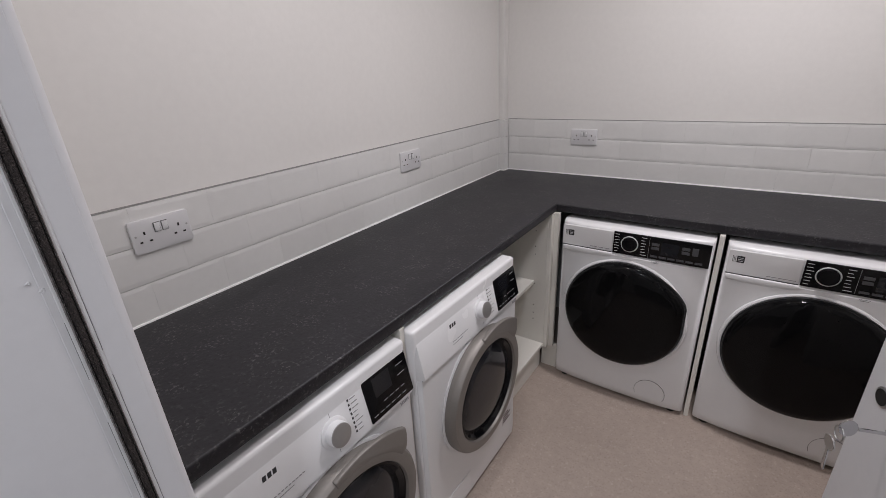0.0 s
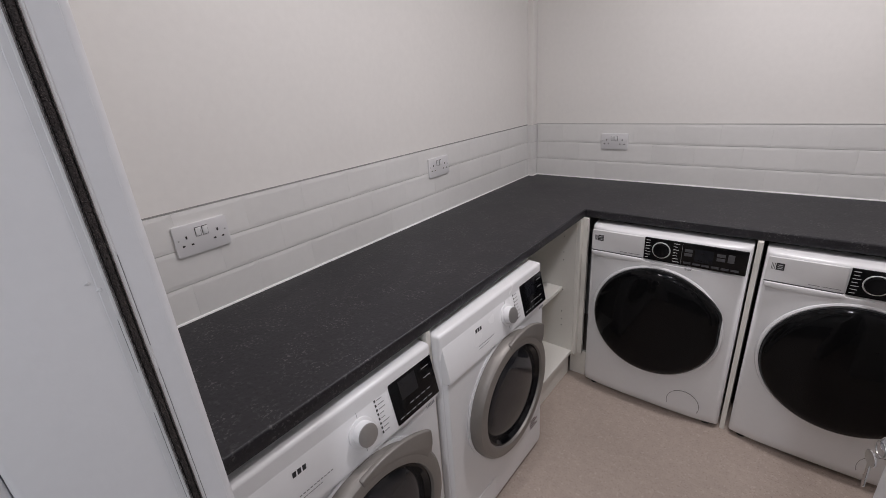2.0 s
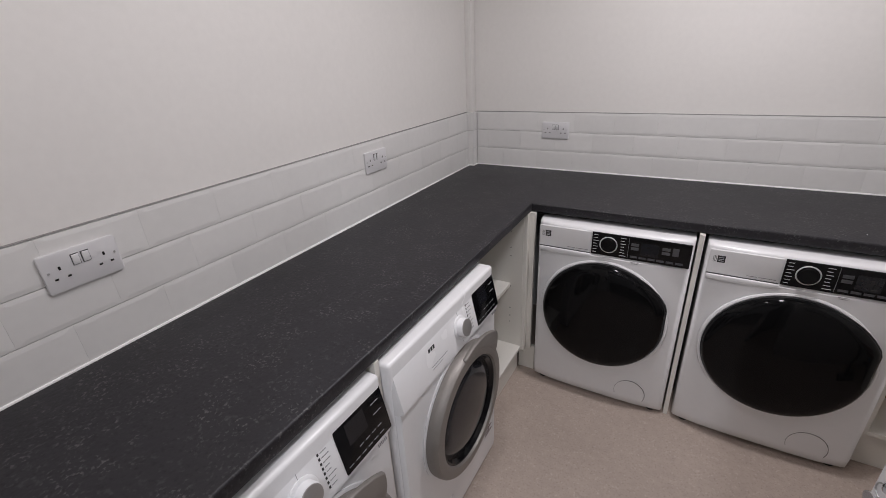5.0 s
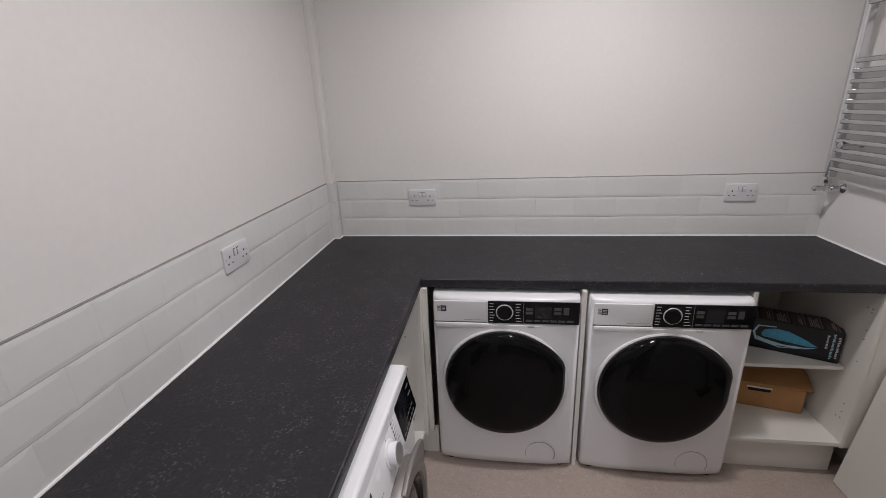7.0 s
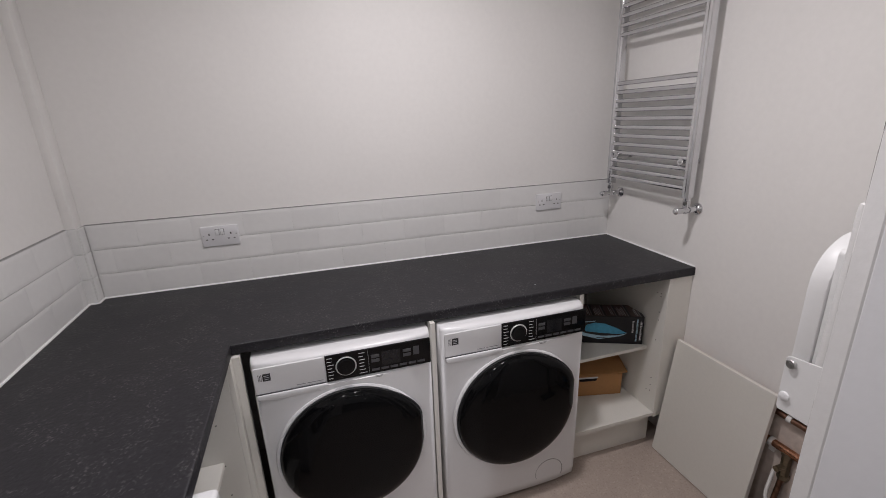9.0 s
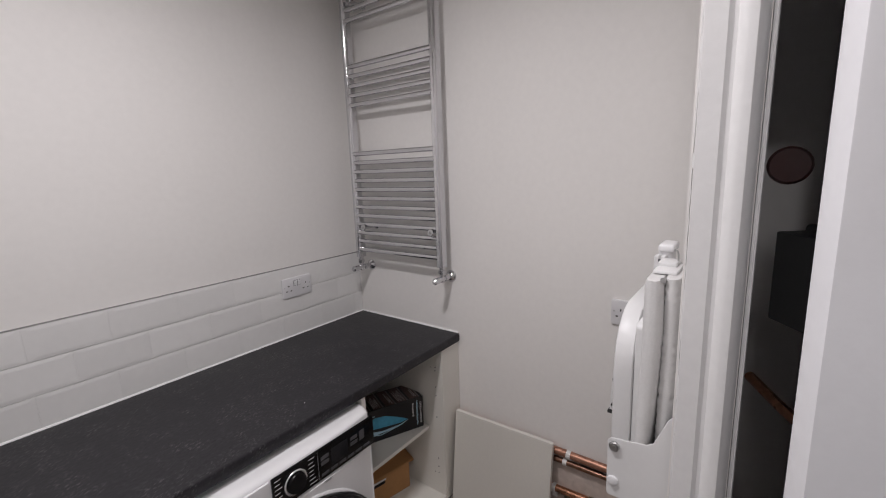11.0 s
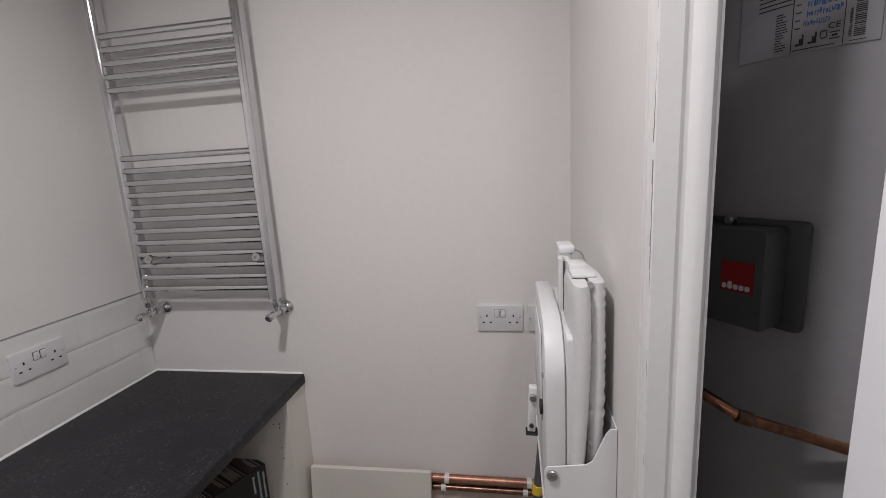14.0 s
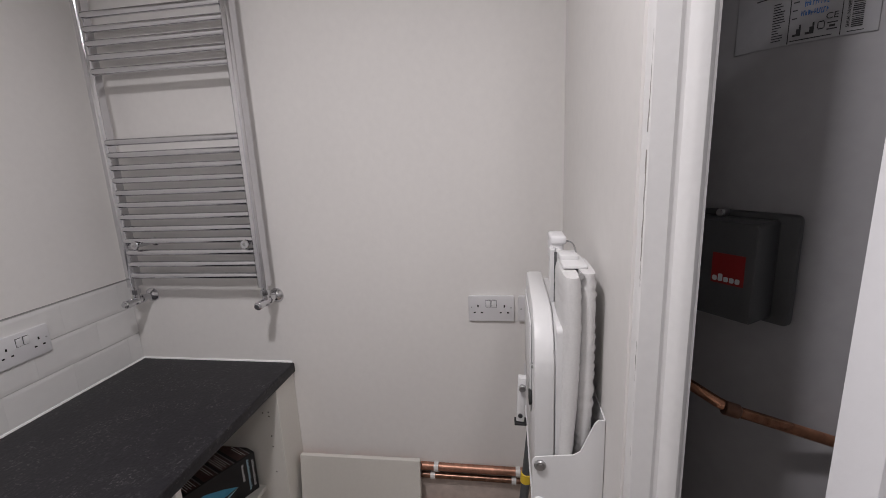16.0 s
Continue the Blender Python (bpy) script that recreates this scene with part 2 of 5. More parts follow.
def tube(points, r, seg=12, closed=False):
    """A round pipe along points."""
    bm = bmesh.new()
    pts = [Vector(p) for p in points]
    rings, side = [], None
    for i, p in enumerate(pts):
        a = pts[i - 1] if i or closed else p
        b = pts[(i + 1) % len(pts)] if i < len(pts) - 1 or closed else p
        d = (b - a).normalized()
        if side is None:
            side = d.orthogonal().normalized()
        side = (side - d * side.dot(d)).normalized()
        up = d.cross(side)
        rings.append([bm.verts.new(p + r * (math.cos(2 * math.pi * k / seg) * side + math.sin(2 * math.pi * k / seg) * up)) for k in range(seg)])
    pairs = list(zip(rings, rings[1:])) + ([(rings[-1], rings[0])] if closed else [])
    for a, b in pairs:
        for k in range(seg):
            bm.faces.new((a[k], a[(k + 1) % seg], b[(k + 1) % seg], b[k]))
    if not closed:
        bm.faces.new(list(reversed(rings[0])))
        bm.faces.new(rings[-1])
    bmesh.ops.recalc_face_normals(bm, faces=bm.faces)
    return bm


def bend(points, radius, n=6):
    """Rounds the corners of a polyline."""
    pts = [Vector(p) for p in points]
    out = [pts[0]]
    for a, b, c in zip(pts, pts[1:], pts[2:]):
        r = min(radius, (a - b).length * 0.45, (c - b).length * 0.45)
        p, q = b + (a - b).normalized() * r, b + (c - b).normalized() * r
        for k in range(n + 1):
            s = k / n
            out.append((1 - s) ** 2 * p + 2 * s * (1 - s) * b + s * s * q)
    return out + [pts[-1]]


def prism(outline, depth, bevel=0.0, seg=2):
    """A flat outline in x and z, pushed along y from 0 to depth."""
    bm = bmesh.new()
    low = [bm.verts.new((x, 0, z)) for x, z in outline]
    high = [bm.verts.new((x, depth, z)) for x, z in outline]
    n = len(outline)
    bm.faces.new(low)
    bm.faces.new(list(reversed(high)))
    for k in range(n):
        bm.faces.new((low[k], high[k], high[(k + 1) % n], low[(k + 1) % n]))
    bmesh.ops.recalc_face_normals(bm, faces=bm.faces)
    if bevel:
        bmesh.ops.bevel(bm, geom=bm.edges[:], offset=bevel, segments=seg, profile=0.5, affect="EDGES")
    return bm


def rounded(x0, x1, z0, z1, r, n=5):
    out = []
    for cx, cz, a0 in ((x1 - r, z0 + r, -90), (x1 - r, z1 - r, 0), (x0 + r, z1 - r, 90), (x0 + r, z0 + r, 180)):
        for k in range(n + 1):
            a = radians(a0 + 90 * k / n)
            out.append((cx + r * math.cos(a), cz + r * math.sin(a)))
    return out


def moved(bm, m):
    bm.transform(m)
    return bm


def mesh_of(name, bm, mat, smooth=35):
    me = bpy.data.meshes.new(name)
    bmesh.ops.recalc_face_normals(bm, faces=bm.faces)
    limit = radians(smooth)
    for f in bm.faces:
        f.smooth = True
    for e in bm.edges:
        e.smooth = len(e.link_faces) == 2 and e.calc_face_angle(3.0) < limit
    bm.to_mesh(me)
    bm.free()
    me.materials.append(mat)
    return me


def world_of(ob):
    return world_of(ob.parent) @ ob.matrix_basis if ob.parent else ob.matrix_basis.copy()


def thing(name, label, category, at=None, group=""):
    """A top-level thing: an Empty at its base."""
    ob = new(name)
    ob.empty_display_size = 0.05
    ob.matrix_basis = at if at is not None else Matrix()
    return tagged(ob, label, category, group)


def part(name, bm, mat, parent, label="", local=True, smooth=35):
    """One mesh under a thing or a part; local: the mesh is in the thing's own frame, else in the world's."""
    root = parent
    chain = Matrix()
    while root.parent:
        chain = root.matrix_basis @ chain
        root = root.parent
    if not local:
        bm.transform(world_of(parent).inverted())
    else:
        bm.transform(chain.inverted())
    ob = new(name, mesh_of(name, bm, mat, smooth))
    ob.parent = parent
    return tagged(ob, label)


def structure(name, bm, mat, label, category):
    return tagged(new(name, mesh_of(name, bm, mat)), label, category, kind="structure")


def lettering(name, text, size, mat, parent, m):
    """Raised print with the built-in font."""
    curve = bpy.data.curves.new(name, "FONT")
    curve.body, curve.size, curve.extrude = text, size, 0.0003
    tmp = new("tmp", curve)
    me = bpy.data.meshes.new_from_object(tmp.evaluated_get(bpy.context.evaluated_depsgraph_get()))
    bpy.data.objects.remove(tmp)
    me.name = name
    me.materials.clear()
    me.materials.append(mat)
    ob = new(name, me)
    ob.parent, ob.matrix_basis = parent, m
    return ob


# ---------------------------------------------------------------- plan
LEFT, BACK, RIGHT = 0.75, 4.066, 3.22
TOP = 0.91            # worktop
ENTRY = 1.65          # room face of the entry wall
JAMB = 1.60           # hinge-side reveal of the entry opening
CLOSET = 2.49         # room face of the closet front
NICHE = 2.52          # room face of the wall with the ironing board
# the left wall is not quite square to the back wall: it turns about their corner
SKEW = Matrix.Translation((LEFT, BACK, 0)) @ pose(0, 0, 0, 0, 0, 1.8) @ Matrix.Translation((-LEFT, -BACK, 0))

structure("floor", box(0.45, 3.5, 1.60, 4.3, -0.10, 0.0), VINYL, "beige speckled sheet vinyl floor", "floor")
structure("floor_hall", box(-2.6, 3.5, -0.4, 1.60, -0.10, -0.003), HALL_FLOOR, "dark grey hall floor covering", "floor")
structure("ceiling", box(-2.6, 3.5, -0.4, 4.3, CEILING, CEILING + 0.1), CEIL, "plain white painted ceiling", "ceiling")
structure("wall_left", moved(box(LEFT - 0.12, LEFT, ENTRY - 0.03, BACK + 0.12, 0, CEILING), SKEW), PLASTER, "off-white painted plaster wall", "wall")
structure("wall_back", box(LEFT, RIGHT + 0.12, BACK, BACK + 0.12, 0, CEILING), PLASTER, "off-white painted plaster wall", "wall")
structure("wall_right", box(RIGHT, RIGHT + 0.12, 1.55, BACK, 0, CEILING), PLASTER, "off-white painted plaster wall", "wall")
structure("wall_niche", box(CLOSET + 0.001, RIGHT, NICHE - 0.08, NICHE, 0, CEILING), PLASTER, "short off-white painted wall beside the closet", "wall")
structure("wall_entry", merge(box(-2.6, JAMB - 0.03, ENTRY - 0.10, ENTRY, 0, CEILING), box(JAMB - 0.03, 2.49, ENTRY - 0.10, ENTRY, 2.06, CEILING),
                              box(2.49, 3.5, ENTRY - 0.10, ENTRY, 0, CEILING)), PLASTER, "painted partition with the entry opening", "wall")
structure("wall_closet", merge(box(CLOSET, CLOSET + 0.08, ENTRY, 1.74, 0, CEILING), box(CLOSET, CLOSET + 0.08, 1.74, NICHE - 0.08, 2.04, CEILING)), PLASTER, "painted closet front above and beside its opening", "wall")
structure("wall_hall", merge(box(-2.6, 3.5, -0.5, -0.4, 0, CEILING), box(-2.7, -2.6, -0.5, ENTRY, 0, CEILING), box(3.5, 3.6, -0.5, ENTRY, 0, CEILING)), PLASTER, "plain painted hall walls", "wall")
structure("wall_boxing", box(LEFT, LEFT + 0.036, BACK - 0.055, BACK, TOP, CEILING, 0.003), PLASTER, "narrow painted pipe boxing in the room corner", "boxing")
structure("plaster_patch", box(RIGHT - 0.003, RIGHT, NICHE + 0.001, 3.52, 0.0, 0.50), RAW, "bare unpainted plaster strip low on the wall", "wall")


def architrave(name, outline, z0, z1, m, label):
    """An upright moulding: its section in x and y, from z0 to z1."""
    bm = prism(outline, z1 - z0)
    bm.transform(m @ Matrix(((1, 0, 0, 0), (0, 0, 1, 0), (0, 1, 0, z0), (0, 0, 0, 1))))
    return structure(name, bm, TRIM, label, "trim")


# closet frame: lining and moulded architrave on the closet front
arch = [(0, 0), (0.0, 0.014), (0.004, 0.020), (0.034, 0.021), (0.040, 0.017), (0.046, 0.017), (0.052, 0.024), (0.060, 0.0275), (0.070, 0.027), (0.078, 0.021), (0.081, 0.013), (0.083, 0.009), (0.083, 0)]
# section x runs from the niche corner towards the opening, section y stands off the closet face
turn = Matrix(((0, -1, 0, CLOSET + 0.001), (-1, 0, 0, NICHE - 0.004), (0, 0, 1, 0), (0, 0, 0, 1)))
architrave("trim_closet", [(0.9 * a, b) for a, b in arch], 0.0, 2.06, turn, "white moulded closet architrave with chipped caulk along its edge")
structure("lining_closet", merge(box(CLOSET + 0.001, CLOSET + 0.10, NICHE - 0.087, NICHE - 0.0805, 0, 2.04, 0.002), box(CLOSET + 0.001, CLOSET + 0.10, 1.741, 1.765, 0, 2.04, 0.002),
                                 box(CLOSET + 0.001, CLOSET + 0.10, 1.766, NICHE - 0.088, 2.015, 2.039, 0.002)), TRIM, "white painted closet door lining", "door frame")
caulk = []
rng = random.Random(4)
z, y = 0.45, NICHE - 0.0068
while z < 2.02:
    step = rng.uniform(0.006, 0.022)
    y = min(NICHE - 0.0052, max(NICHE - 0.0066, y + rng.uniform(-0.0005, 0.0005)))
    wide = rng.choice((0.0003, 0.0004, 0.0006, 0.0006, 0.0010, 0.0017)) * (1.6 if 1.45 < z < 1.75 or 0.95 < z < 1.1 else 1.1)
    if rng.random() < 0.95:
        caulk.append(box(CLOSET - 0.0170, CLOSET - 0.0140, y - wide, y, z, z + step))
    z += step
structure("trim_cracks", merge(*caulk), material("caulk_crack", (0.33, 0.31, 0.295), 0.9, vary=0.4, scale=40, fine=200), "dark cracks where the caulk has opened", "crack")

# entry opening: lining with a brush seal, architrave on the room side
structure("lining_entry", merge(box(JAMB - 0.03, JAMB, ENTRY - 0.103, ENTRY + 0.055, 0, 2.06, 0.008, 4), box(JAMB - 0.002, JAMB + 0.0006, ENTRY + 0.003, ENTRY + 0.0465, 0.001, 2.028, 0.0005, 1), box(JAMB + 0.001, 2.46, ENTRY - 0.103, ENTRY - 0.002, 2.03, 2.059, 0.003),
                                box(2.461, 2.489, ENTRY - 0.103, ENTRY - 0.002, 0, 2.06, 0.003)), GLOSS, "white gloss painted entry door lining", "door frame")
structure("trim_entry", box(JAMB - 0.10, JAMB - 0.0305, ENTRY + 0.0005, ENTRY + 0.022, 0, 2.10, 0.007, 3), TRIM, "white rounded entry architrave", "trim")
structure("trim_hall", box(JAMB - 0.08, JAMB - 0.004, ENTRY - 0.119, ENTRY - 0.1035, 0, 2.10, 0.005, 3), GLOSS, "white hall-side entry architrave", "trim")
seal = thing("brush_seal", "black brush smoke seal in a white carrier along the entry frame", "seal", pose(JAMB, ENTRY + 0.009, 0))
part("carrier", box(JAMB + 0.0002, JAMB + 0.0016, ENTRY + 0.0090, ENTRY + 0.0255, 0.002, 2.02, 0.0006, 1), WHITE_PLASTIC, seal, local=False)
part("brush", box(JAMB + 0.0010, JAMB + 0.0046, ENTRY + 0.0136, ENTRY + 0.0204, 0.004, 2.02, 0.0030, 4), BRUSH, seal, local=False)
BRISTLE = material("grey_bristle", (0.24, 0.22, 0.215), 0.9, vary=0.5, scale=80, fine=500, bump=0.5, bump_scale=600)
for y0, y1 in ((ENTRY + 0.0114, ENTRY + 0.0131), (ENTRY + 0.0209, ENTRY + 0.0222)):
    part("fringe", box(JAMB + 0.0012, JAMB + 0.0030, y0, y1, 0.004, 2.02, 0.0006, 1), BRISTLE, seal, "grey bristle fringe", local=False)
for y, z0, z1 in ((ENTRY + 0.0088, 0.002, 1.19), (ENTRY + 0.0259, 1.262, 1.36), (ENTRY + 0.0259, 0.9, 1.235), (ENTRY + 0.0088, 1.24, 1.30)):
    part("groove", box(JAMB + 0.0001, JAMB + 0.0011, y - 0.00025, y + 0.0002, z0, z1), GREY_PRINT, seal, local=False)
hinge = thing("door_hinge", "small steel butt hinge on the white entry frame", "hinge", pose(JAMB, ENTRY + 0.02, 1.0))
part("hinge_leaf", box(JAMB + 0.0002, JAMB + 0.0025, ENTRY + 0.0275, ENTRY + 0.0345, 0.940, 1.040, 0.0008, 1), STEEL, hinge, local=False)
part("knuckle", cyl((JAMB + 0.004, ENTRY + 0.033, 0.940), (JAMB + 0.004, ENTRY + 0.033, 1.040), 0.0045, 14, 0.001), STEEL, hinge, local=False)
patch = thing("latch_patch", "painted-over filler lumps and a hairline arc on the entry frame", "patch", pose(JAMB, ENTRY, 1.337))
for y, z, r in ((ENTRY - 0.002, 1.342, 0.0018), (ENTRY + 0.0045, 1.333, 0.0023)):
    part("filler", moved(lathe([(r, 0.0), (r * 0.9, 0.0003), (r * 0.45, 0.0006), (r * 0.2, 0.0004)], 9, lambda a: 1 + 0.25 * math.sin(3 * a) + 0.15 * math.cos(5 * a)), pose(JAMB + 0.0005, y, z, 0, 90)), GLOSS, patch, local=False)
part("hairline", tube([(JAMB + 0.0003, 1.588 + 0.0016 * k, 1.4045 + 0.0052 * math.sin(0.24 * k)) for k in range(11)], 0.00025, 6), SOCKET_WHITE, patch, local=False)


# the hall fitting is added, a bluish fill for the jamb
for x, y in DOWNLIGHTS + [HALL_FILL]:
    if (x, y) == HALL_FILL:
        downlamp(x, y, HALL_FILL_WATTS, (0.90, 0.92, 1.0))
    else:
        downlamp(x, y, LAMP_WATTS * (1.0 if y < 2.5 else 2.95))
    d = thing("downlight", "unseen round white recessed ceiling downlight, switched on", "ceiling light", pose(x, y, CEILING), "ceiling downlights")
    part("bezel", lathe([(0.090, 0.0), (0.090, -0.005), (0.087, -0.009), (0.079, -0.009), (0.077, -0.004)], 40), WHITE_PLASTIC, d)
    part("diffuser", lathe([(0.0768, -0.0035), (0.074, -0.005)], 40), LAMP_GLOW, d)


# ---------------------------------------------------------------- worktop
def l_worktop():
    w = thing("worktop", "dark grey stone-effect laminate worktop, L-shaped", "worktop", pose(1.0, 3.8, TOP))
    near = SKEW @ Vector((LEFT + 0.001, ENTRY + 0.003, 0))
    ring = [(near.x, ENTRY + 0.002), (1.400, ENTRY + 0.002), (1.361, 3.443), (RIGHT - 0.002, 3.448), (RIGHT - 0.002, BACK - 0.001), (LEFT + 0.037, BACK - 0.001), (LEFT + 0.037, BACK - 0.056), (LEFT + 0.001, BACK - 0.056)]
    bm = bmesh.new()
    low = [bm.verts.new((x, y, TOP - 0.038)) for x, y in ring]
    high = [bm.verts.new((x, y, TOP)) for x, y in ring]
    n = len(ring)
    bm.faces.new(low)
    bm.faces.new(high)
    for k in range(n):
        bm.faces.new((low[k], low[(k + 1) % n], high[(k + 1) % n], high[k]))
    bmesh.ops.recalc_face_normals(bm, faces=bm.faces)
    bm.edges.ensure_lookup_table()
    front = [e for e in bm.edges if all(v.co.y < 3.46 and v.co.x > 1.0 for v in e.verts) and abs(e.verts[0].co.z - e.verts[1].co.z) < 1e-4]
    bmesh.ops.bevel(bm, geom=front, offset=0.006, segments=4, profile=0.5, affect="EDGES")
    part("top", bm, WORKTOP, w, local=False, smooth=50)
    # white sealant bead along the walls
    bead = [((LEFT + 0.0125, ENTRY + 0.01, TOP + 0.001), (LEFT + 0.0125, BACK - 0.066, TOP + 0.001)), ((LEFT + 0.047, BACK - 0.0115, TOP + 0.001), (RIGHT - 0.004, BACK - 0.0115, TOP + 0.001)),
            ((RIGHT - 0.001, BACK - 0.012, TOP + 0.001), (RIGHT - 0.001, 3.455, TOP + 0.001)), ((LEFT + 0.0125, BACK - 0.066, TOP + 0.001), (LEFT + 0.047, BACK - 0.066, TOP + 0.001)), ((LEFT + 0.047, BACK - 0.066, TOP + 0.001), (LEFT + 0.047, BACK - 0.012, TOP + 0.001))]
    part("sealant_bead", merge(*[moved(cyl(a, b, 0.0046, 8), SKEW if k == 0 else Matrix()) for k, (a, b) in enumerate(bead)]), SEALANT, w, "white sealant bead", local=False)
    return w


l_worktop()
crumb = thing("crumb", "tiny pale crumb lying on the worktop", "crumb", pose(2.485, 3.53, TOP))
part("grain", lathe([(0.001, 0.0), (0.002, 0.001), (0.001, 0.0022)], 7), PRINT, crumb)


# ---------------------------------------------------------------- sockets
def double_socket(m):
    """Twin switched socket; its frame: x across, z up, -y out of the wall."""
    s = thing("wall_socket", "white plastic double switched wall socket", "socket", m, "double wall sockets")
    part("plate", prism(rounded(-0.073, 0.073, -0.043, 0.043, 0.006), -0.009, 0.0016, 2), SOCKET_WHITE, s)
    for sx in (-1, 1):
        part("switch", moved(box(-0.0065, 0.0065, -0.0035, 0.0, -0.0115, 0.0115, 0.0012), pose(0.0095 * sx, -0.0095, 0.017, 5)), WHITE_PLASTIC, s)
        part("switch_gap", box(0.0095 * sx - 0.0078, 0.0095 * sx + 0.0078, -0.0094, -0.0089, 0.0042, 0.0298), SEAM, s)
        cx = 0.042 * sx
        part("earth_slot", box(cx - 0.0021, cx + 0.0021, -0.0097, -0.009, 0.0045, 0.0125), HOLE, s)
        for px in (-0.0115, 0.0115):
            part("pin_slot", box(cx + px - 0.0034, cx + px + 0.0034, -0.0097, -0.009, -0.0155, -0.0113), HOLE, s)
        part("screw", cyl((0.063 * sx, -0.0088, 0.004), (0.063 * sx, -0.0098, 0.004), 0.0026, 10), STEEL, s)
    return s


sock = double_socket(SKEW @ pose(LEFT + 0.0095, 2.020, 1.138, 0, 0, 90))
copy_thing(sock, SKEW @ pose(LEFT + 0.0095, 3.092, 1.134, 0, 0, 90))
copy_thing(sock, pose(1.269, BACK - 0.0095, 1.126))
copy_thing(sock, pose(2.842, BACK - 0.0095, 1.130))
copy_thing(sock, pose(RIGHT - 0.0004, 2.741, 1.123, 0, 0, -90))
spur = thing("fused_spur", "single white plastic wall outlet, half hidden by the ironing board", "socket", pose(RIGHT - 0.0004, 2.612, 1.123, 0, 0, -90))
part("plate", prism(rounded(-0.043, 0.043, -0.043, 0.043, 0.006), -0.009, 0.0016, 2), SOCKET_WHITE, spur)
part("screw", cyl((-0.034, -0.0088, 0), (-0.034, -0.0098, 0), 0.0026, 10), STEEL, spur)


# ---------------------------------------------------------------- appliances
def bars(rows, mat, name, parent, y, h=0.003, label=""):
    """Print too small to read, as flat bars (x, z, width); one mesh for a line of print."""
    return part(name, merge(*[box(x, x + w, y - 0.0004, y + 0.0002, z, z + h) for x, z, w in rows]), mat, parent, label)


def washer(m, label, group):
    """Front loader with a large dark door; frame: x across, -y is the front, base at 0."""
    w = thing("washing_machine", label, "washing machine", m, group)
    half = 0.297
    # casing with a softly bowed front
    bm = bmesh.new()
    cols = [-half, -half + 0.006, -half + 0.02, -0.2, -0.1, 0, 0.1, 0.2, half - 0.02, half - 0.006, half]

    def front(x):
        u = x / half
        return 0.020 * u ** 4 + (0.010 if abs(u) > 0.999 else 0)

    rows = [0.012, 0.02, 0.06, 0.73, 0.735, 0.835, 0.841, 0.846, 0.848]
    push = {0.012: 0.022, 0.02: 0.012, 0.06: 0.004, 0.73: 0.0, 0.735: 0.008, 0.835: 0.008, 0.841: 0.011, 0.846: 0.020, 0.848: 0.036}
    grid = [[bm.verts.new((x, front(x) + push[z], z)) for x in cols] for z in rows]
    for a, b in zip(grid, grid[1:]):
        for k in range(len(cols) - 1):
            bm.faces.new((a[k], a[k + 1], b[k + 1], b[k]))
    back = [[bm.verts.new((x, 0.55, z)) for x in (-half, half)] for z in (0.012, 0.848)]
    bm.faces.new([r[0] for r in grid] + [back[1][0], back[0][0]])
    bm.faces.new([r[-1] for r in reversed(grid)] + [back[0][1], back[1][1]])
    bm.faces.new(grid[-1] + [back[1][1], back[1][0]])
    bm.faces.new(list(reversed(grid[0])) + [back[0][0], back[0][1]])
    bm.faces.new((back[0][0], back[1][0], back[1][1], back[0][1]))
    part("casing", bm, ENAMEL, w, smooth=50)
    # fascia: drawer front on one side, glossy panel on the other
    part("drawer_front", prism(rounded(-0.289, -0.072, 0.742, 0.834, 0.004), -0.007, 0.002, 2), WHITE_PLASTIC, w).location = (0, 0.010, 0)
    lip = [(-0.288, 0.7385), (-0.070, 0.7385), (-0.062, 0.730), (-0.070, 0.722), (-0.095, 0.7165), (-0.15, 0.7145), (-0.24, 0.7150), (-0.281, 0.7185), (-0.288, 0.724)]
    part("drawer_grip", prism(lip, -0.012, 0.0035, 3), WHITE_PLASTIC, w).location = (0, 0.0105, 0)
    part("drawer_gap", box(-0.289, -0.072, 0.002, 0.006, 0.7385, 0.7425), SEAM, w)
    panel = part("control_panel", prism(rounded(-0.068, 0.290, 0.740, 0.836, 0.003), -0.008, 0.002, 2), BLACK_PANEL, w)
    panel.location = (0, 0.0085, 0)
    dial = part("dial", moved(lathe([(0.029, 0.0), (0.029, 0.010), (0.027, 0.013), (0.0, 0.013)][:3], 36), pose(0, 0, 0, 90)), BLACK_PANEL, w)
    dial.location = (-0.002, 0.0, 0.790)
    part("dial_ring", moved(merge(tube([(0.0325 * math.cos(a), 0.0325 * math.sin(a), 0.0015) for a in [2 * math.pi * k / 40 for k in range(40)]], 0.0024, 8, True)), pose(-0.002, -0.0008, 0.790, 90)), SILVER, w, "bright metal ring")
    rng = random.Random(7)
    left = [(-0.062, 0.825 - 0.0125 * k, rng.uniform(0.014, 0.024)) for k in range(7)]
    right = [(0.042, 0.825 - 0.0125 * k, rng.uniform(0.014, 0.026)) for k in range(7)]
    bars(left, PRINT, "programme_print", w, 0.0003, 0.0022)
    bars(right, PRINT, "programme_print", w, 0.0003, 0.0022)
    part("panel_divider", box(0.0725, 0.0735, -0.0002, 0.0004, 0.745, 0.832), GREY_PRINT, w)
    part("display", prism(rounded(0.118, 0.182, 0.765, 0.818, 0.002), -0.0006), SCREEN, w).location = (0, 0.0006, 0)
    for x, z in ((0.082, 0.800), (0.082, 0.783), (0.192, 0.800), (0.192, 0.783)):
        part("touch_key", box(x, x + 0.028, -0.0006, 0.0004, z, z + 0.012, 0.0004, 1), BUTTON, w)
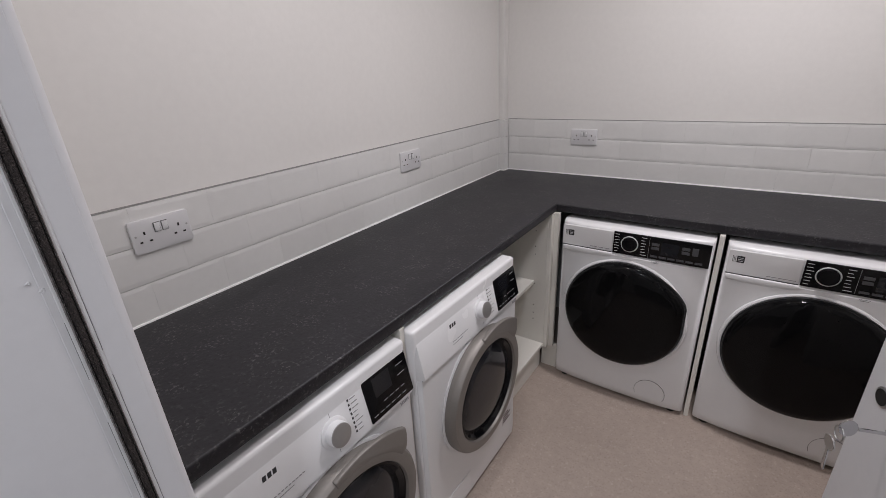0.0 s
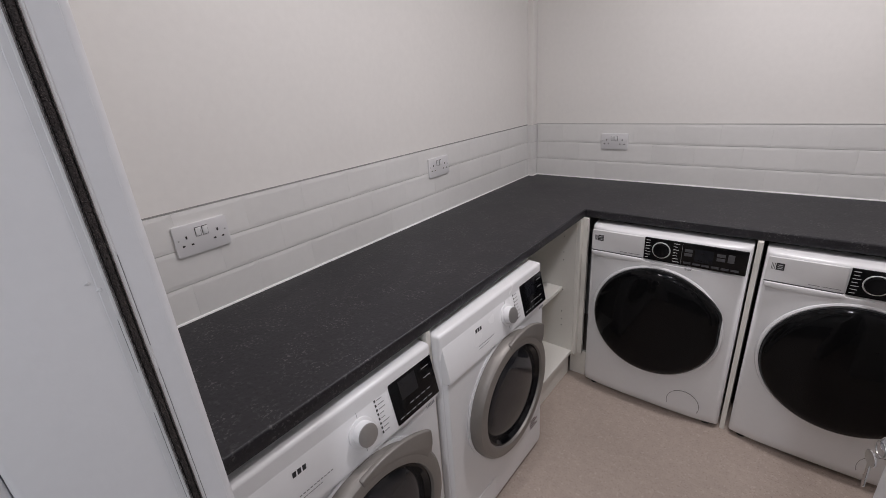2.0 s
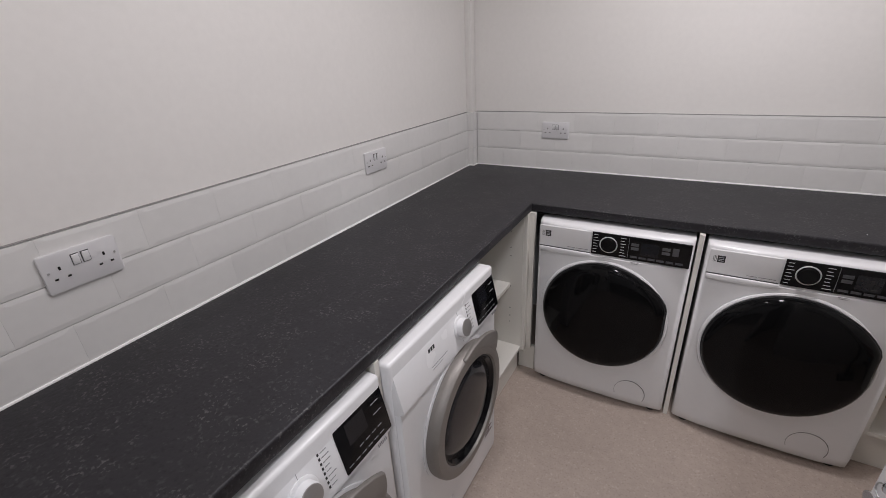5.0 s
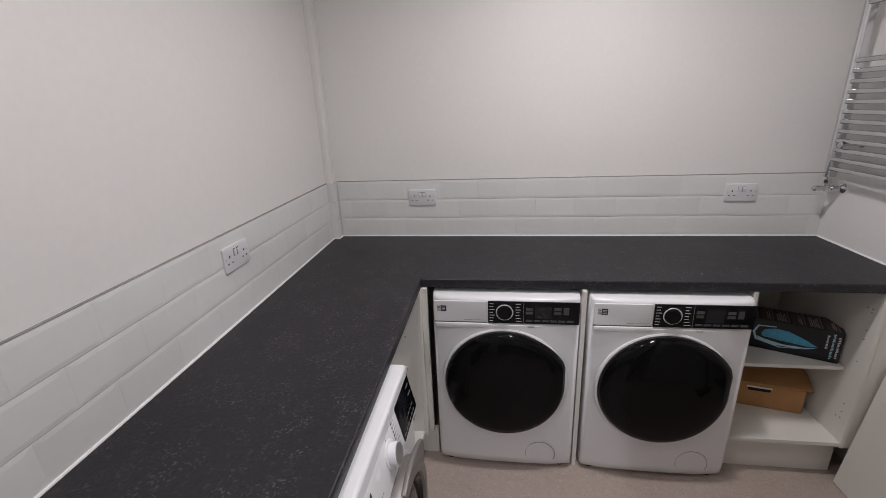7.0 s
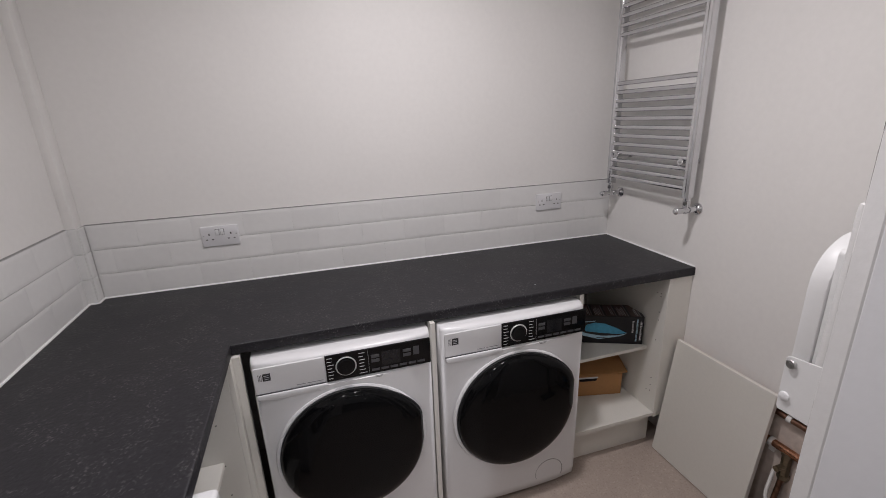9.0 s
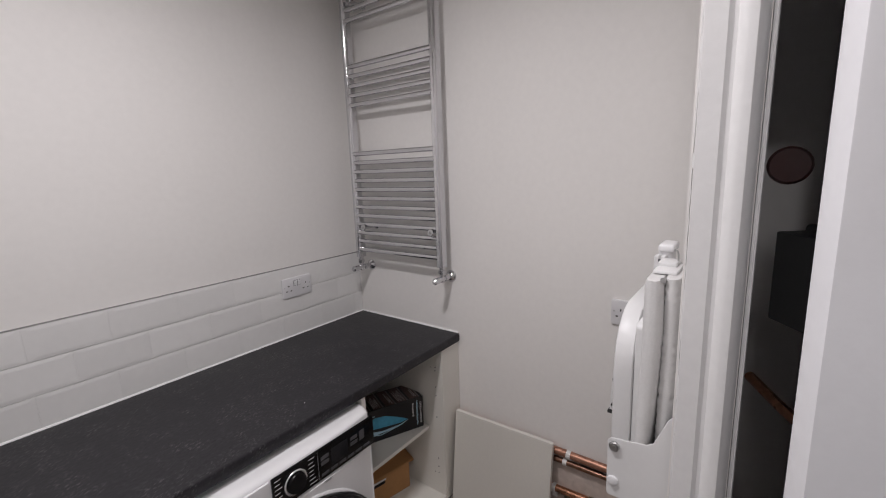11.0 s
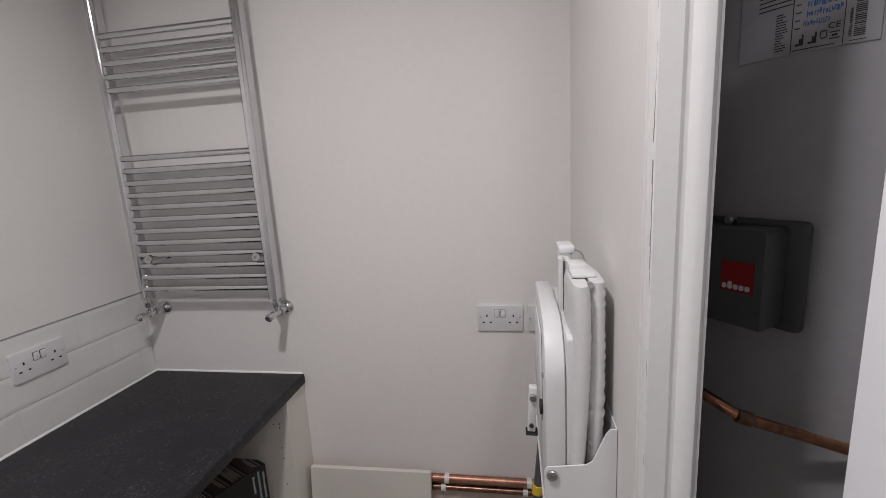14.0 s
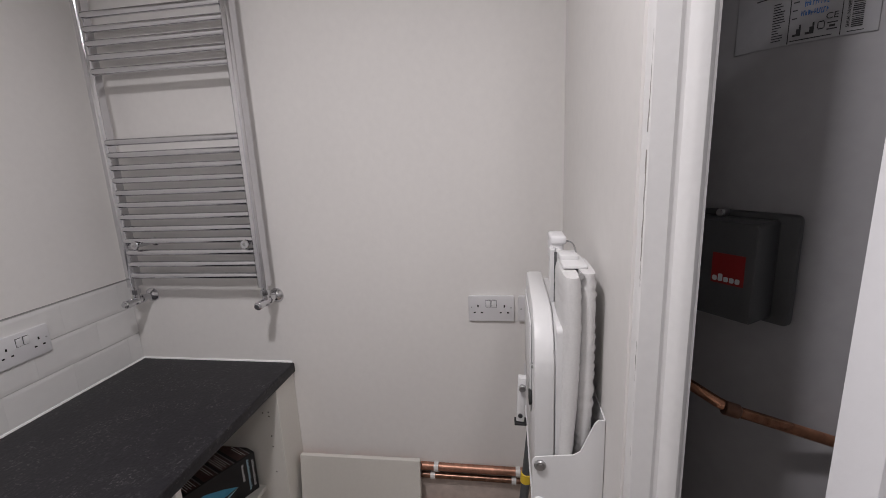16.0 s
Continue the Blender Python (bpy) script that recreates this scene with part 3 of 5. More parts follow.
    part("start_key", box(0.228, 0.249, -0.0006, 0.0004, 0.783, 0.815, 0.0004, 1), BUTTON, w)
    for k in range(6):
        part("option_key", box(0.082 + 0.032 * k, 0.108 + 0.032 * k, -0.0005, 0.0004, 0.750, 0.7585), BUTTON, w)
    part("badge", box(-0.262, -0.238, 0.0022, 0.0032, 0.787, 0.813), DARK_PRINT, w, "dark square maker's mark")
    for k in range(3):
        part("badge_stripe", box(-0.275 + 0.0042 * k, -0.2735 + 0.0042 * k, 0.0022, 0.0032, 0.788, 0.812), DARK_PRINT, w)
        part("badge_line", box(-0.2575, -0.2425, 0.0018, 0.0024, 0.7925 + 0.0062 * k, 0.7943 + 0.0062 * k), PRINT, w)
    bars([(-0.165, 0.751, 0.03), (-0.13, 0.751, 0.05)], GREY_PRINT, "model_print", w, 0.0028, 0.0022)
    bars([(0.088, 0.729, 0.030), (0.092, 0.724, 0.022)], GREY_PRINT, "energy_print", w, -0.0002, 0.0018)
    # door
    cx, cz, r = -0.004, 0.453, 0.247

    def shape(a):
        d = math.degrees(a)
        d = d - 360 if d > 180 else d
        if -6 <= d <= 22:
            return 1 / math.cos(radians(d))
        if 22 < d <= 62:
            s = (d - 22) / 40
            return (1 / math.cos(radians(22))) * (1 - s) + 1.0 * s
        return 1.0

    def disc(profile, seg=72, sh=shape):
        return moved(lathe(profile, seg, sh), pose(cx, 0, cz, 90))

    part("door_surround", disc([(r + 0.017, -0.006), (r + 0.014, 0.0015), (r + 0.008, 0.004), (r + 0.004, 0.002), (r + 0.002, -0.004)], 72, None), ENAMEL, w)
    door = part("door", disc([(r, -0.004), (r + 0.0005, 0.010), (r - 0.002, 0.020), (r - 0.012, 0.030), (r - 0.035, 0.037), (0.13, 0.043), (0.04, 0.045)]), BLACK_GLASS, w, "tinted black glass door", smooth=60)
    part("door_rim", disc([(r + 0.003, -0.004), (r + 0.004, 0.004), (r + 0.002, 0.0085), (r - 0.003, 0.006)]), SHADOWGAP, door)
    # filter cover
    part("filter_seam", moved(tube([(0.064 * math.cos(a), 0.064 * math.sin(a), 0) for a in [radians(-25 + 5.5 * k) for k in range(42)]], 0.0010, 6), pose(0.158, 0.0046, 0.086, 90)), SEAM, w)
    for sx in (-0.25, 0.25):
        for y in (0.06, 0.49):
            part("foot", cyl((sx, y, -0.004), (sx, y, 0.016), 0.02, 14), SHADOWGAP, w)
    return w


wash = washer(pose(1.708, 3.384, 0.004), "white front-loading washing machine with a black door", "back-wall laundry machines")
copy_thing(wash, pose(2.342, 3.386, 0.004))


def dryer(m, label, group):
    """Tumble dryer with a taupe ring door; frame: x across, -y is the front, base at 0."""
    w = thing("tumble_dryer", label, "tumble dryer", m, group)
    half = 0.298
    part("casing", box(-half, half, 0.012, 0.56, 0.012, 0.850, 0.010, 3), ENAMEL, w)
    # front with a leaning fascia
    prof = [(0.012, 0.016), (0.004, 0.022), (0.0, 0.05), (0.0, 0.690), (0.003, 0.693), (-0.010, 0.697), (-0.010, 0.708), (0.0178, 0.834), (0.024, 0.843), (0.040, 0.847), (0.045, 0.016)]
    bm = bmesh.new()
    xs = [-half + 0.004, -half + 0.012, -0.15, 0, 0.15, half - 0.012, half - 0.004]
    inset = [0.010, 0.0, 0, 0, 0, 0.0, 0.010]
    rings = [[bm.verts.new((x, y + (d if y < 0.04 else 0), z)) for y, z in prof] for x, d in zip(xs, inset)]
    for a, b in zip(rings, rings[1:]):
        for k in range(len(prof)):
            bm.faces.new((a[k], a[(k + 1) % len(prof)], b[(k + 1) % len(prof)], b[k]))
    bm.faces.new(rings[0])
    bm.faces.new(list(reversed(rings[-1])))
    part("front_panel", bm, ENAMEL, w, smooth=40)
    tilt = Matrix.Translation((0, -0.010, 0.708)) @ pose(0, 0, 0, -12.4)   # fascia frame: z up along the lean

    def fascia(bm):
        return moved(bm, tilt)

    part("control_panel", fascia(moved(prism(rounded(0.136, 0.292, -0.002, 0.128, 0.003), -0.004, 0.0012, 2), pose(0, 0.002, 0))), BLACK_PANEL, w)
    part("display", fascia(box(0.166, 0.226, -0.0026, -0.002, 0.052, 0.104)), SCREEN, w)
    rng = random.Random(3)
    keys = [(0.140 + 0.021 * k, 0.010, 0.014) for k in range(6)] + [(0.182 + 0.021 * k, 0.030, 0.013) for k in range(4)] + [(0.244, 0.064, 0.026), (0.244, 0.090, 0.026)]
    for x, z, l in keys:
        part("touch_key", fascia(box(x + 0.006, x + 0.006 + l, -0.0027, -0.0021, z, z + 0.0022)), GREY_PRINT, w)
    part("panel_note", fascia(merge(*[box(0.236 + 0.0055 * k, 0.2395 + 0.0055 * k, -0.0005, 0.0003, -0.019, -0.011) for k in range(6)])), GREY_PRINT, w)
    part("dial_collar", fascia(moved(lathe([(0.036, 0.0), (0.036, 0.003), (0.032, 0.005), (0.027, 0.005)], 40), pose(0.036, 0, 0.054, 90))), WHITE_PLASTIC, w)
    dial = part("dial", fascia(moved(lathe([(0.0285, 0.004), (0.0282, 0.020), (0.0278, 0.0235), (0.0262, 0.0245)], 40), pose(0.036, 0, 0.054, 90))), WHITE_PLASTIC, w)
    part("dial_cap", fascia(moved(lathe([(0.0268, 0.0225), (0.0264, 0.0258), (0.0235, 0.0264)], 40), pose(0.036, 0, 0.054, 90))), KNOB, dial, "brushed grey cap")
    rows = [(0.096, 0.120 - 0.0118 * k, rng.uniform(0.012, 0.024)) for k in range(10)]
    part("programme_print", fascia(merge(*[box(x, x + l, -0.0006, 0.0002, z, z + 0.0019) for x, z, l in rows])), GREY_PRINT, w)
    part("programme_lights", fascia(merge(*[box(0.088, 0.0925, -0.0006, 0.0002, z - 0.0012, z + 0.0048) for _, z, _ in rows])), DARK_PRINT, w)
    mark = [prism([(-0.110 + 0.0115 * k, 0.072), (-0.102 + 0.0115 * k, 0.072), (-0.1005 + 0.0115 * k, 0.083), (-0.1085 + 0.0115 * k, 0.083)], -0.0006) for k in range(3)]
    part("badge", fascia(moved(merge(*mark), pose(-0.026, 0, 0))), DARK_PRINT, w, "small dark maker's mark")
    part("series_print", fascia(moved(merge(*[box(-0.110 + 0.0085 * k, -0.1045 + 0.0085 * k, -0.0006, 0.0002, 0.027, 0.0292) for k in range(10)] + [box(-0.110 + 0.006 * k, -0.1052 + 0.006 * k, -0.0006, 0.0002, 0.019, 0.0205) for k in range(9)]), pose(-0.026, 0, 0))), GREY_PRINT, w)
    part("fascia_seam", fascia(merge(box(0.0356, 0.0364, -0.0005, 0.0003, 0.091, 0.126), box(0.0356, 0.0364, -0.0005, 0.0003, 0.002, 0.017))), GREY_PRINT, w)
    # water drawer seam under the fascia
    part("drawer_seam", box(-0.286, 0.0, -0.0010, 0.003, 0.6905, 0.6945), SEAM, w)
    # door
    cx, cz, ring = 0.022, 0.464, 0.94

    def disc(profile, seg=64):
        return moved(lathe([(ring * r, h) for r, h in profile], seg), pose(cx, 0, cz, 90))

    door = part("door", disc([(0.238, -0.002), (0.240, 0.018), (0.237, 0.034), (0.230, 0.042), (0.208, 0.046), (0.195, 0.043), (0.191, 0.034), (0.187, 0.020)]), TAUPE, w, "satin taupe door ring")
    part("door_seat", disc([(0.246, -0.004), (0.248, 0.003), (0.242, 0.005)]), ENAMEL, w)
    part("inner_ring", disc([(0.1905, 0.020), (0.1905, 0.036), (0.184, 0.037), (0.172, 0.024)]), BLACK_PANEL, door)
    part("port", disc([(0.174, 0.021), (0.172, 0.026), (0.130, 0.034), (0.05, 0.038), (0.01, 0.0385)]), PORT, door, "dark glass port", smooth=60)
    # handle: a fin that leaves the ring tangentially and ends in a blunt tip
    def reach(d):
        if d > 44:
            return 0.2385 + 0.046 * ((100 - d) / 56) ** 1.25
        return 0.2385 + 0.046 * max(0.0, (d - 33) / 11) ** 0.8

    degs = [33, 36, 38, 40, 42, 43, 44, 45.5] + [48 + 4 * k for k in range(14)]
    lug = [(0.216 * math.cos(radians(d)), 0.216 * math.sin(radians(d))) for d in degs]
    lug += [(reach(d) * math.cos(radians(d)), reach(d) * math.sin(radians(d))) for d in reversed(degs)]
    part("handle", moved(prism([(ring * a, ring * b) for a, b in lug], -0.014, 0.004, 3), pose(cx, -0.031, cz)), TAUPE, door)
    part("sticker", box(0.19, 0.262, -0.0008, 0.0004, 0.135, 0.205), PRINT, w, "small printed notice sticker")
    part("sticker_print", merge(*[box(0.196, 0.256 - 0.02 * (k % 2), -0.0013, -0.0006, 0.145 + 0.012 * k, 0.151 + 0.012 * k) for k in range(4)]), material("dark_red_print", (0.05, 0.012, 0.012), 0.5), w)
    part("filter_flap", prism(rounded(-0.26, -0.06, 0.045, 0.135, 0.006), -0.002, 0.0008, 1), ENAMEL, w)
    for sx in (-0.25, 0.25):
        for y in (0.08, 0.5):
            part("foot", cyl((sx, y, 0), (sx, y, 0.016), 0.02, 14), SHADOWGAP, w)
    return w


dry = dryer(pose(1.414, 1.992, 0, 0, 0, 90), "white tumble dryer with a grey ring door", "left-wall tumble dryers")
copy_thing(dry, pose(1.422, 2.612, 0.005, 0, 0, 90))


# ---------------------------------------------------------------- carcases and panels
def pin_holes(parent, places, r=0.0026):
    """Shelf-pin holes: shallow dark discs on one shared mesh; places are (location, axis)."""
    base = None
    for loc, q in places:
        if base is None:
            base = mesh_of("pin_hole", lathe([(r, 0.0), (r, 0.0006)], 8), HOLE)
        ob = new("pin_hole", base)
        ob.parent = parent
        ob.matrix_basis = world_of(parent).inverted() @ (Matrix.Translation(loc) @ q.to_4x4())


TO_LEFT = Euler((0, radians(-90), 0)).to_matrix()
TO_FRONT = Euler((radians(90), 0, 0)).to_matrix()


def side_panel(x0, x1, y0, y1, label):
    p = thing("end_panel", label, "panel", pose((x0 + x1) / 2, y0, 0))
    part("board", box(x0, x1, y0, y1, 0.0, 0.871, 0.001, 1), MELAMINE, p, local=False)
    return p


side_panel(2.0130, 2.0310, 3.428, 4.02, "white melamine panel between the two washing machines")
side_panel(0.80, 1.386, 2.2935, 2.3115, "white melamine panel between the two tumble dryers")

# open cabinet by the radiator wall
cab = thing("open_cabinet", "white open base cabinet with one shelf, doorless", "cabinet", pose(2.88, 3.46, 0))
part("side", box(2.646, 2.664, 3.452, 4.02, 0.165, 0.870, 0.001, 1), MELAMINE, cab, local=False)
right_side = part("side", box(3.092, 3.110, 3.452, 4.02, 0.165, 0.870, 0.001, 1), MELAMINE, cab, local=False)
part("base", box(2.6645, 3.0915, 3.453, 4.02, 0.172, 0.190, 0.001, 1), MELAMINE, cab, local=False)
part("back", box(2.6645, 3.0915, 4.008, 4.018, 0.1905, 0.869), MELAMINE, cab, local=False)
part("top_rail", box(2.6645, 3.0915, 3.90, 3.985, 0.852, 0.870, 0.001, 1), MELAMINE, cab, local=False)
part("shelf", box(2.666, 3.090, 3.535, 4.005, 0.489, 0.505, 0.001, 1), MELAMINE, cab, local=False)
part("plinth", box(2.640, 3.115, 3.500, 3.516, 0.0, 0.164, 0.001, 1), MELAMINE, cab, local=False)
pin_holes(cab, [((3.0919, y, z), TO_LEFT) for y in (3.49, 3.86) for z in (0.29, 0.32, 0.36, 0.56, 0.66, 0.70, 0.775, 0.79)] + [((3.0919, 3.512, z), TO_LEFT) for z in (0.285, 0.787)])
filler = thing("filler_strip", "white melamine filler between cabinet and wall", "panel", pose(3.16, 3.455, 0.165))
part("board", box(3.1105, RIGHT - 0.002, 3.455, 3.473, 0.165, 0.871, 0.001, 1), MELAMINE, filler, local=False)

# open corner cabinet beside the dryers
cor = thing("open_cabinet", "white open corner cabinet with one shelf beside the dryers", "cabinet", pose(1.34, 3.15, 0))
part("side", box(0.79, 1.345, 3.395, 3.413, 0.145, 0.870, 0.001, 1), MELAMINE, cor, local=False)
part("side", box(0.79, 1.345, 2.915, 2.933, 0.145, 0.870, 0.001, 1), MELAMINE, cor, local=False)
part("base", box(0.79, 1.344, 2.9335, 3.3945, 0.150, 0.168, 0.001, 1), MELAMINE, cor, local=False)
part("back", box(0.779, 0.789, 2.9335, 3.3945, 0.145, 0.869), MELAMINE, cor, local=False)
part("shelf", box(0.79, 1.285, 2.935, 3.393, 0.500, 0.518, 0.001, 1), MELAMINE, cor, local=False)
part("plinth", box(1.300, 1.316, 2.91, 3.43, 0.0, 0.144, 0.001, 1), MELAMINE, cor, local=False)
pin_holes(cor, [((x, 3.3949, z), TO_FRONT) for x in (1.285,) for z in (0.30, 0.335, 0.38, 0.50, 0.66, 0.70, 0.78, 0.83, 0.84)] + [((1.305, 3.3949, 0.845), TO_FRONT), ((1.13, 3.3949, 0.53), TO_FRONT)])
post = thing("corner_post", "white melamine corner post beside the washing machine", "panel", pose(1.36, 3.43, 0.14))
part("return_board", box(1.3455, 1.361, 3.396, 3.44, 0.146, 0.871, 0.001, 1), MELAMINE, post, local=False)
part("board", box(1.3615, 1.384, 3.425, 3.443, 0.146, 0.871, 0.001, 1), MELAMINE, post, local=False)
block = thing("plinth_block", "white plinth piece closing the corner at the floor", "plinth", pose(1.35, 3.45, 0))
part("board", box(1.3165, 1.398, 3.452, 3.468, 0.0, 0.144, 0.001, 1), MELAMINE, block, local=False)

# loose board leaning on the wall
H = 0.574
lean = math.degrees(math.atan2(0.068, 0.565))
panel = thing("loose_panel", "cream melamine board leaning against the wall over the pipes", "panel", pose(3.098, 3.217, 0.004, 0, lean, 1.0))
part("board", box(0.0, 0.018, -0.2195, 0.2195, 0.0, H - 0.0008, 0.0006, 1), BOARD, panel)
part("edging", box(0.0002, 0.0178, -0.2195, 0.2195, H - 0.0006, H + 0.0004), MELAMINE, panel, "pale edging strip")
part("edging", box(0.0002, 0.0178, -0.2208, -0.2198, 0.0, H), MELAMINE, panel, "pale edging strip")

# ---------------------------------------------------------------- things in the open cabinet
ibox = thing("iron_carton", "black printed steam iron carton standing askew on the shelf", "box", pose(3.075, 3.552, 0.506, 0, 0, -24.5))
L, W, T = 0.345, 0.135, 0.142
part("carton", box(-L, 0, 0, W, 0, T, 0.001, 1), BOX_BLACK, ibox)
body_shape = [(-0.27, 0.075), (-0.258, 0.097), (-0.22, 0.108), (-0.175, 0.104), (-0.12, 0.082), (-0.075, 0.058), (-0.11, 0.052), (-0.2, 0.056), (-0.262, 0.062)]
sole = [(-0.285, 0.060), (-0.272, 0.040), (-0.22, 0.030), (-0.15, 0.033), (-0.10, 0.042), (-0.072, 0.056), (-0.115, 0.044), (-0.19, 0.040), (-0.255, 0.050)]
part("iron_picture", moved(prism(body_shape, -0.0006), pose(0, -0.0001, 0)), BOX_BLUE, ibox, "printed blue iron")
part("iron_outline", moved(prism([(-0.300, 0.078), (-0.285, 0.112), (-0.22, 0.118), (-0.222, 0.114), (-0.280, 0.107), (-0.292, 0.078), (-0.280, 0.046), (-0.20, 0.026), (-0.10, 0.040), (-0.20, 0.022), (-0.288, 0.042)], -0.0004), pose(0, -0.0001, 0)), BOX_PALE, ibox, "pale printed outline")
part("sole_picture", moved(prism(sole, -0.0005), pose(0, -0.0001, 0)), BOX_PALE, ibox, "printed pale sole plate")
rng = random.Random(21)
for x, z0, z1, mat in ((-0.052, 0.060, 0.118, PRINT), (-0.016, 0.022, 0.120, PRINT), (-0.033, 0.016, 0.126, BOX_PALE)):
    marks, z = [], z0
    while z < z1:
        step = rng.uniform(0.004, 0.009)
        marks.append(box(x, x + rng.uniform(0.005, 0.009), -0.0006, 0.0, z, z + step * 0.62))
        z += step
    part("side_print", merge(*marks), mat, ibox)
part("end_print", merge(*[box(0.0, 0.0006, 0.02 + 0.018 * j, 0.032 + 0.018 * j, 0.03 + 0.012 * (j % 2), 0.085 + 0.012 * (j % 3)) for j in range(5)]), GREY_PRINT, ibox)
for k in range(6):
    part("lid_picture", box(-L + 0.012 + 0.055 * k, -L + 0.052 + 0.055 * k, 0.006, W - 0.006, T, T + 0.0006), BOX_BROWN, ibox, "dark brown printed picture")
    part("lid_marks", merge(*[box(-L + 0.016 + 0.055 * k + 0.0065 * q, -L + 0.0185 + 0.055 * k + 0.0065 * q, 0.012 + 0.01 * (q % 2), W - 0.03 - 0.012 * ((q * 2 + k) % 3), T + 0.0004, T + 0.0009) for q in range(5) if k % 2 == 0 or q > 2]), PRINT, ibox)
    part("lid_stripe", box(-L + 0.053 + 0.055 * k, -L + 0.057 + 0.055 * k, 0.006, W - 0.006, T, T + 0.0007), GREY_PRINT, ibox)
carton = thing("cardboard_box", "brown cardboard box with a hand slot, lid ajar", "box", pose(2.875, 3.665, 0.191, 0, 0, -13))
part("body", box(-0.17, 0.175, 0.0, 0.27, 0.0, 0.118, 0.002, 1), CARDBOARD, carton)
part("lid", moved(box(-0.178, 0.200, -0.002, 0.268, 0.0, 0.008, 0.002, 1), pose(0, 0.0, 0.1205, 16)), CARDBOARD, carton)
part("slot", prism(rounded(-0.045, 0.045, 0.086, 0.103, 0.008), -0.001), HOLE, carton)
part("slot_edge", moved(prism(rounded(-0.050, 0.050, 0.101, 0.109, 0.003), -0.0016), pose(0, 0, 0)), PRINT, carton, "pale torn paper edge")


# ---------------------------------------------------------------- splashback tiles
def tile_mesh(w, h, t=0.0085, b=0.011):
    """A bevelled metro tile: base w by h in x and z, face towards -y."""
    bm = bmesh.new()
    rim = [(0, 0), (w, 0), (w, h), (0, h)]
    bx, bz = min(b * 1.8, w * 0.4), min(b, h * 0.4)
    top = [(bx, bz), (w - bx, bz), (w - bx, h - bz), (bx, h - bz)]
    rings = [[bm.verts.new((x, 0, z)) for x, z in rim], [bm.verts.new((x, -t * 0.84, z)) for x, z in rim], [bm.verts.new((x, -t, z)) for x, z in top]]
    for p, q in zip(rings, rings[1:]):
        for k in range(4):
            bm.faces.new((p[k], p[(k + 1) % 4], q[(k + 1) % 4], q[k]))
    bm.faces.new(rings[-1])
    return mesh_of("tile", bm, TILE, 5)


TILES = {}


def tile_row(parent, m, start, end, phase, z, h=0.1018, pitch=0.2, gap=0.0013):
    """Tiles from start to end along the wall frame m, joints at phase + k * pitch."""
    k = math.floor((start - phase) / pitch)
    x = phase + k * pitch
    while x < end - 0.006:
        a, b = max(x, start), min(x + pitch, end)
        if b - a > 0.008:
            key = (round(b - a, 4), h)
            if key not in TILES:
                TILES[key] = tile_mesh(b - a - 0.0002, h - gap)
            ob = new("tile", TILES[key])
            ob.parent = parent
            ob.matrix_basis = world_of(parent).inverted() @ m @ Matrix.Translation((a + 0.00015, 0, z + gap / 2))
        x += pitch


splash = tagged(new("splashback", mesh_of("splashback", merge(
    moved(box(LEFT + 0.0002, LEFT + 0.0032, ENTRY + 0.004, BACK - 0.056, TOP, TOP + 0.3075), SKEW), box(LEFT + 0.0365, RIGHT - 0.001, BACK - 0.0032, BACK - 0.0002, TOP, TOP + 0.3075),
    box(LEFT + 0.0005, LEFT + 0.0362, BACK - 0.0582, BACK - 0.0552, TOP, TOP + 0.3075), box(LEFT + 0.0362, LEFT + 0.0392, BACK - 0.0582, BACK - 0.0035, TOP, TOP + 0.3075)), GROUT)), "white bevelled metro tile splashback, three courses in brick bond", "splashback", kind="structure")
# strip over the tiles: the gap's shade put into its grey colour
structure("trim_tile_shade", merge(moved(box(LEFT + 0.0002, LEFT + 0.0075, ENTRY + 0.004, BACK - 0.064, TOP + 0.3078, TOP + 0.3102), SKEW), box(LEFT + 0.045, RIGHT - 0.001, BACK - 0.0075, BACK - 0.0002, TOP + 0.3078, TOP + 0.3102)), material("edge_gap_shade", (0.28, 0.275, 0.27), 0.8, vary=0.2, scale=30, fine=120), "thin grey strip painted as the shadow gap above the tiles", "trim")
ON_LEFT = SKEW @ pose(LEFT + 0.0033, 0, 0, 0, 0, 90)      # frame x runs along world y
ON_BACK = pose(0, BACK - 0.0033, 0)
for row, (pl, pb) in enumerate(((2.160, 2.966), (2.262, 2.866), (2.160, 2.966))):
    z = TOP + 0.002 + 0.1018 * row
    tile_row(splash, ON_LEFT, ENTRY + 0.006, BACK - 0.066, pl, z)
    tile_row(splash, ON_BACK, LEFT + 0.048, RIGHT - 0.002, pb, z)
    tile_row(splash, pose(0, BACK - 0.0583, 0), LEFT + 0.004, LEFT + 0.044, LEFT + 0.004, z)
    tile_row(splash, pose(LEFT + 0.0393, 0, 0, 0, 0, 90), BACK - 0.058, BACK - 0.012, BACK - 0.058, z)


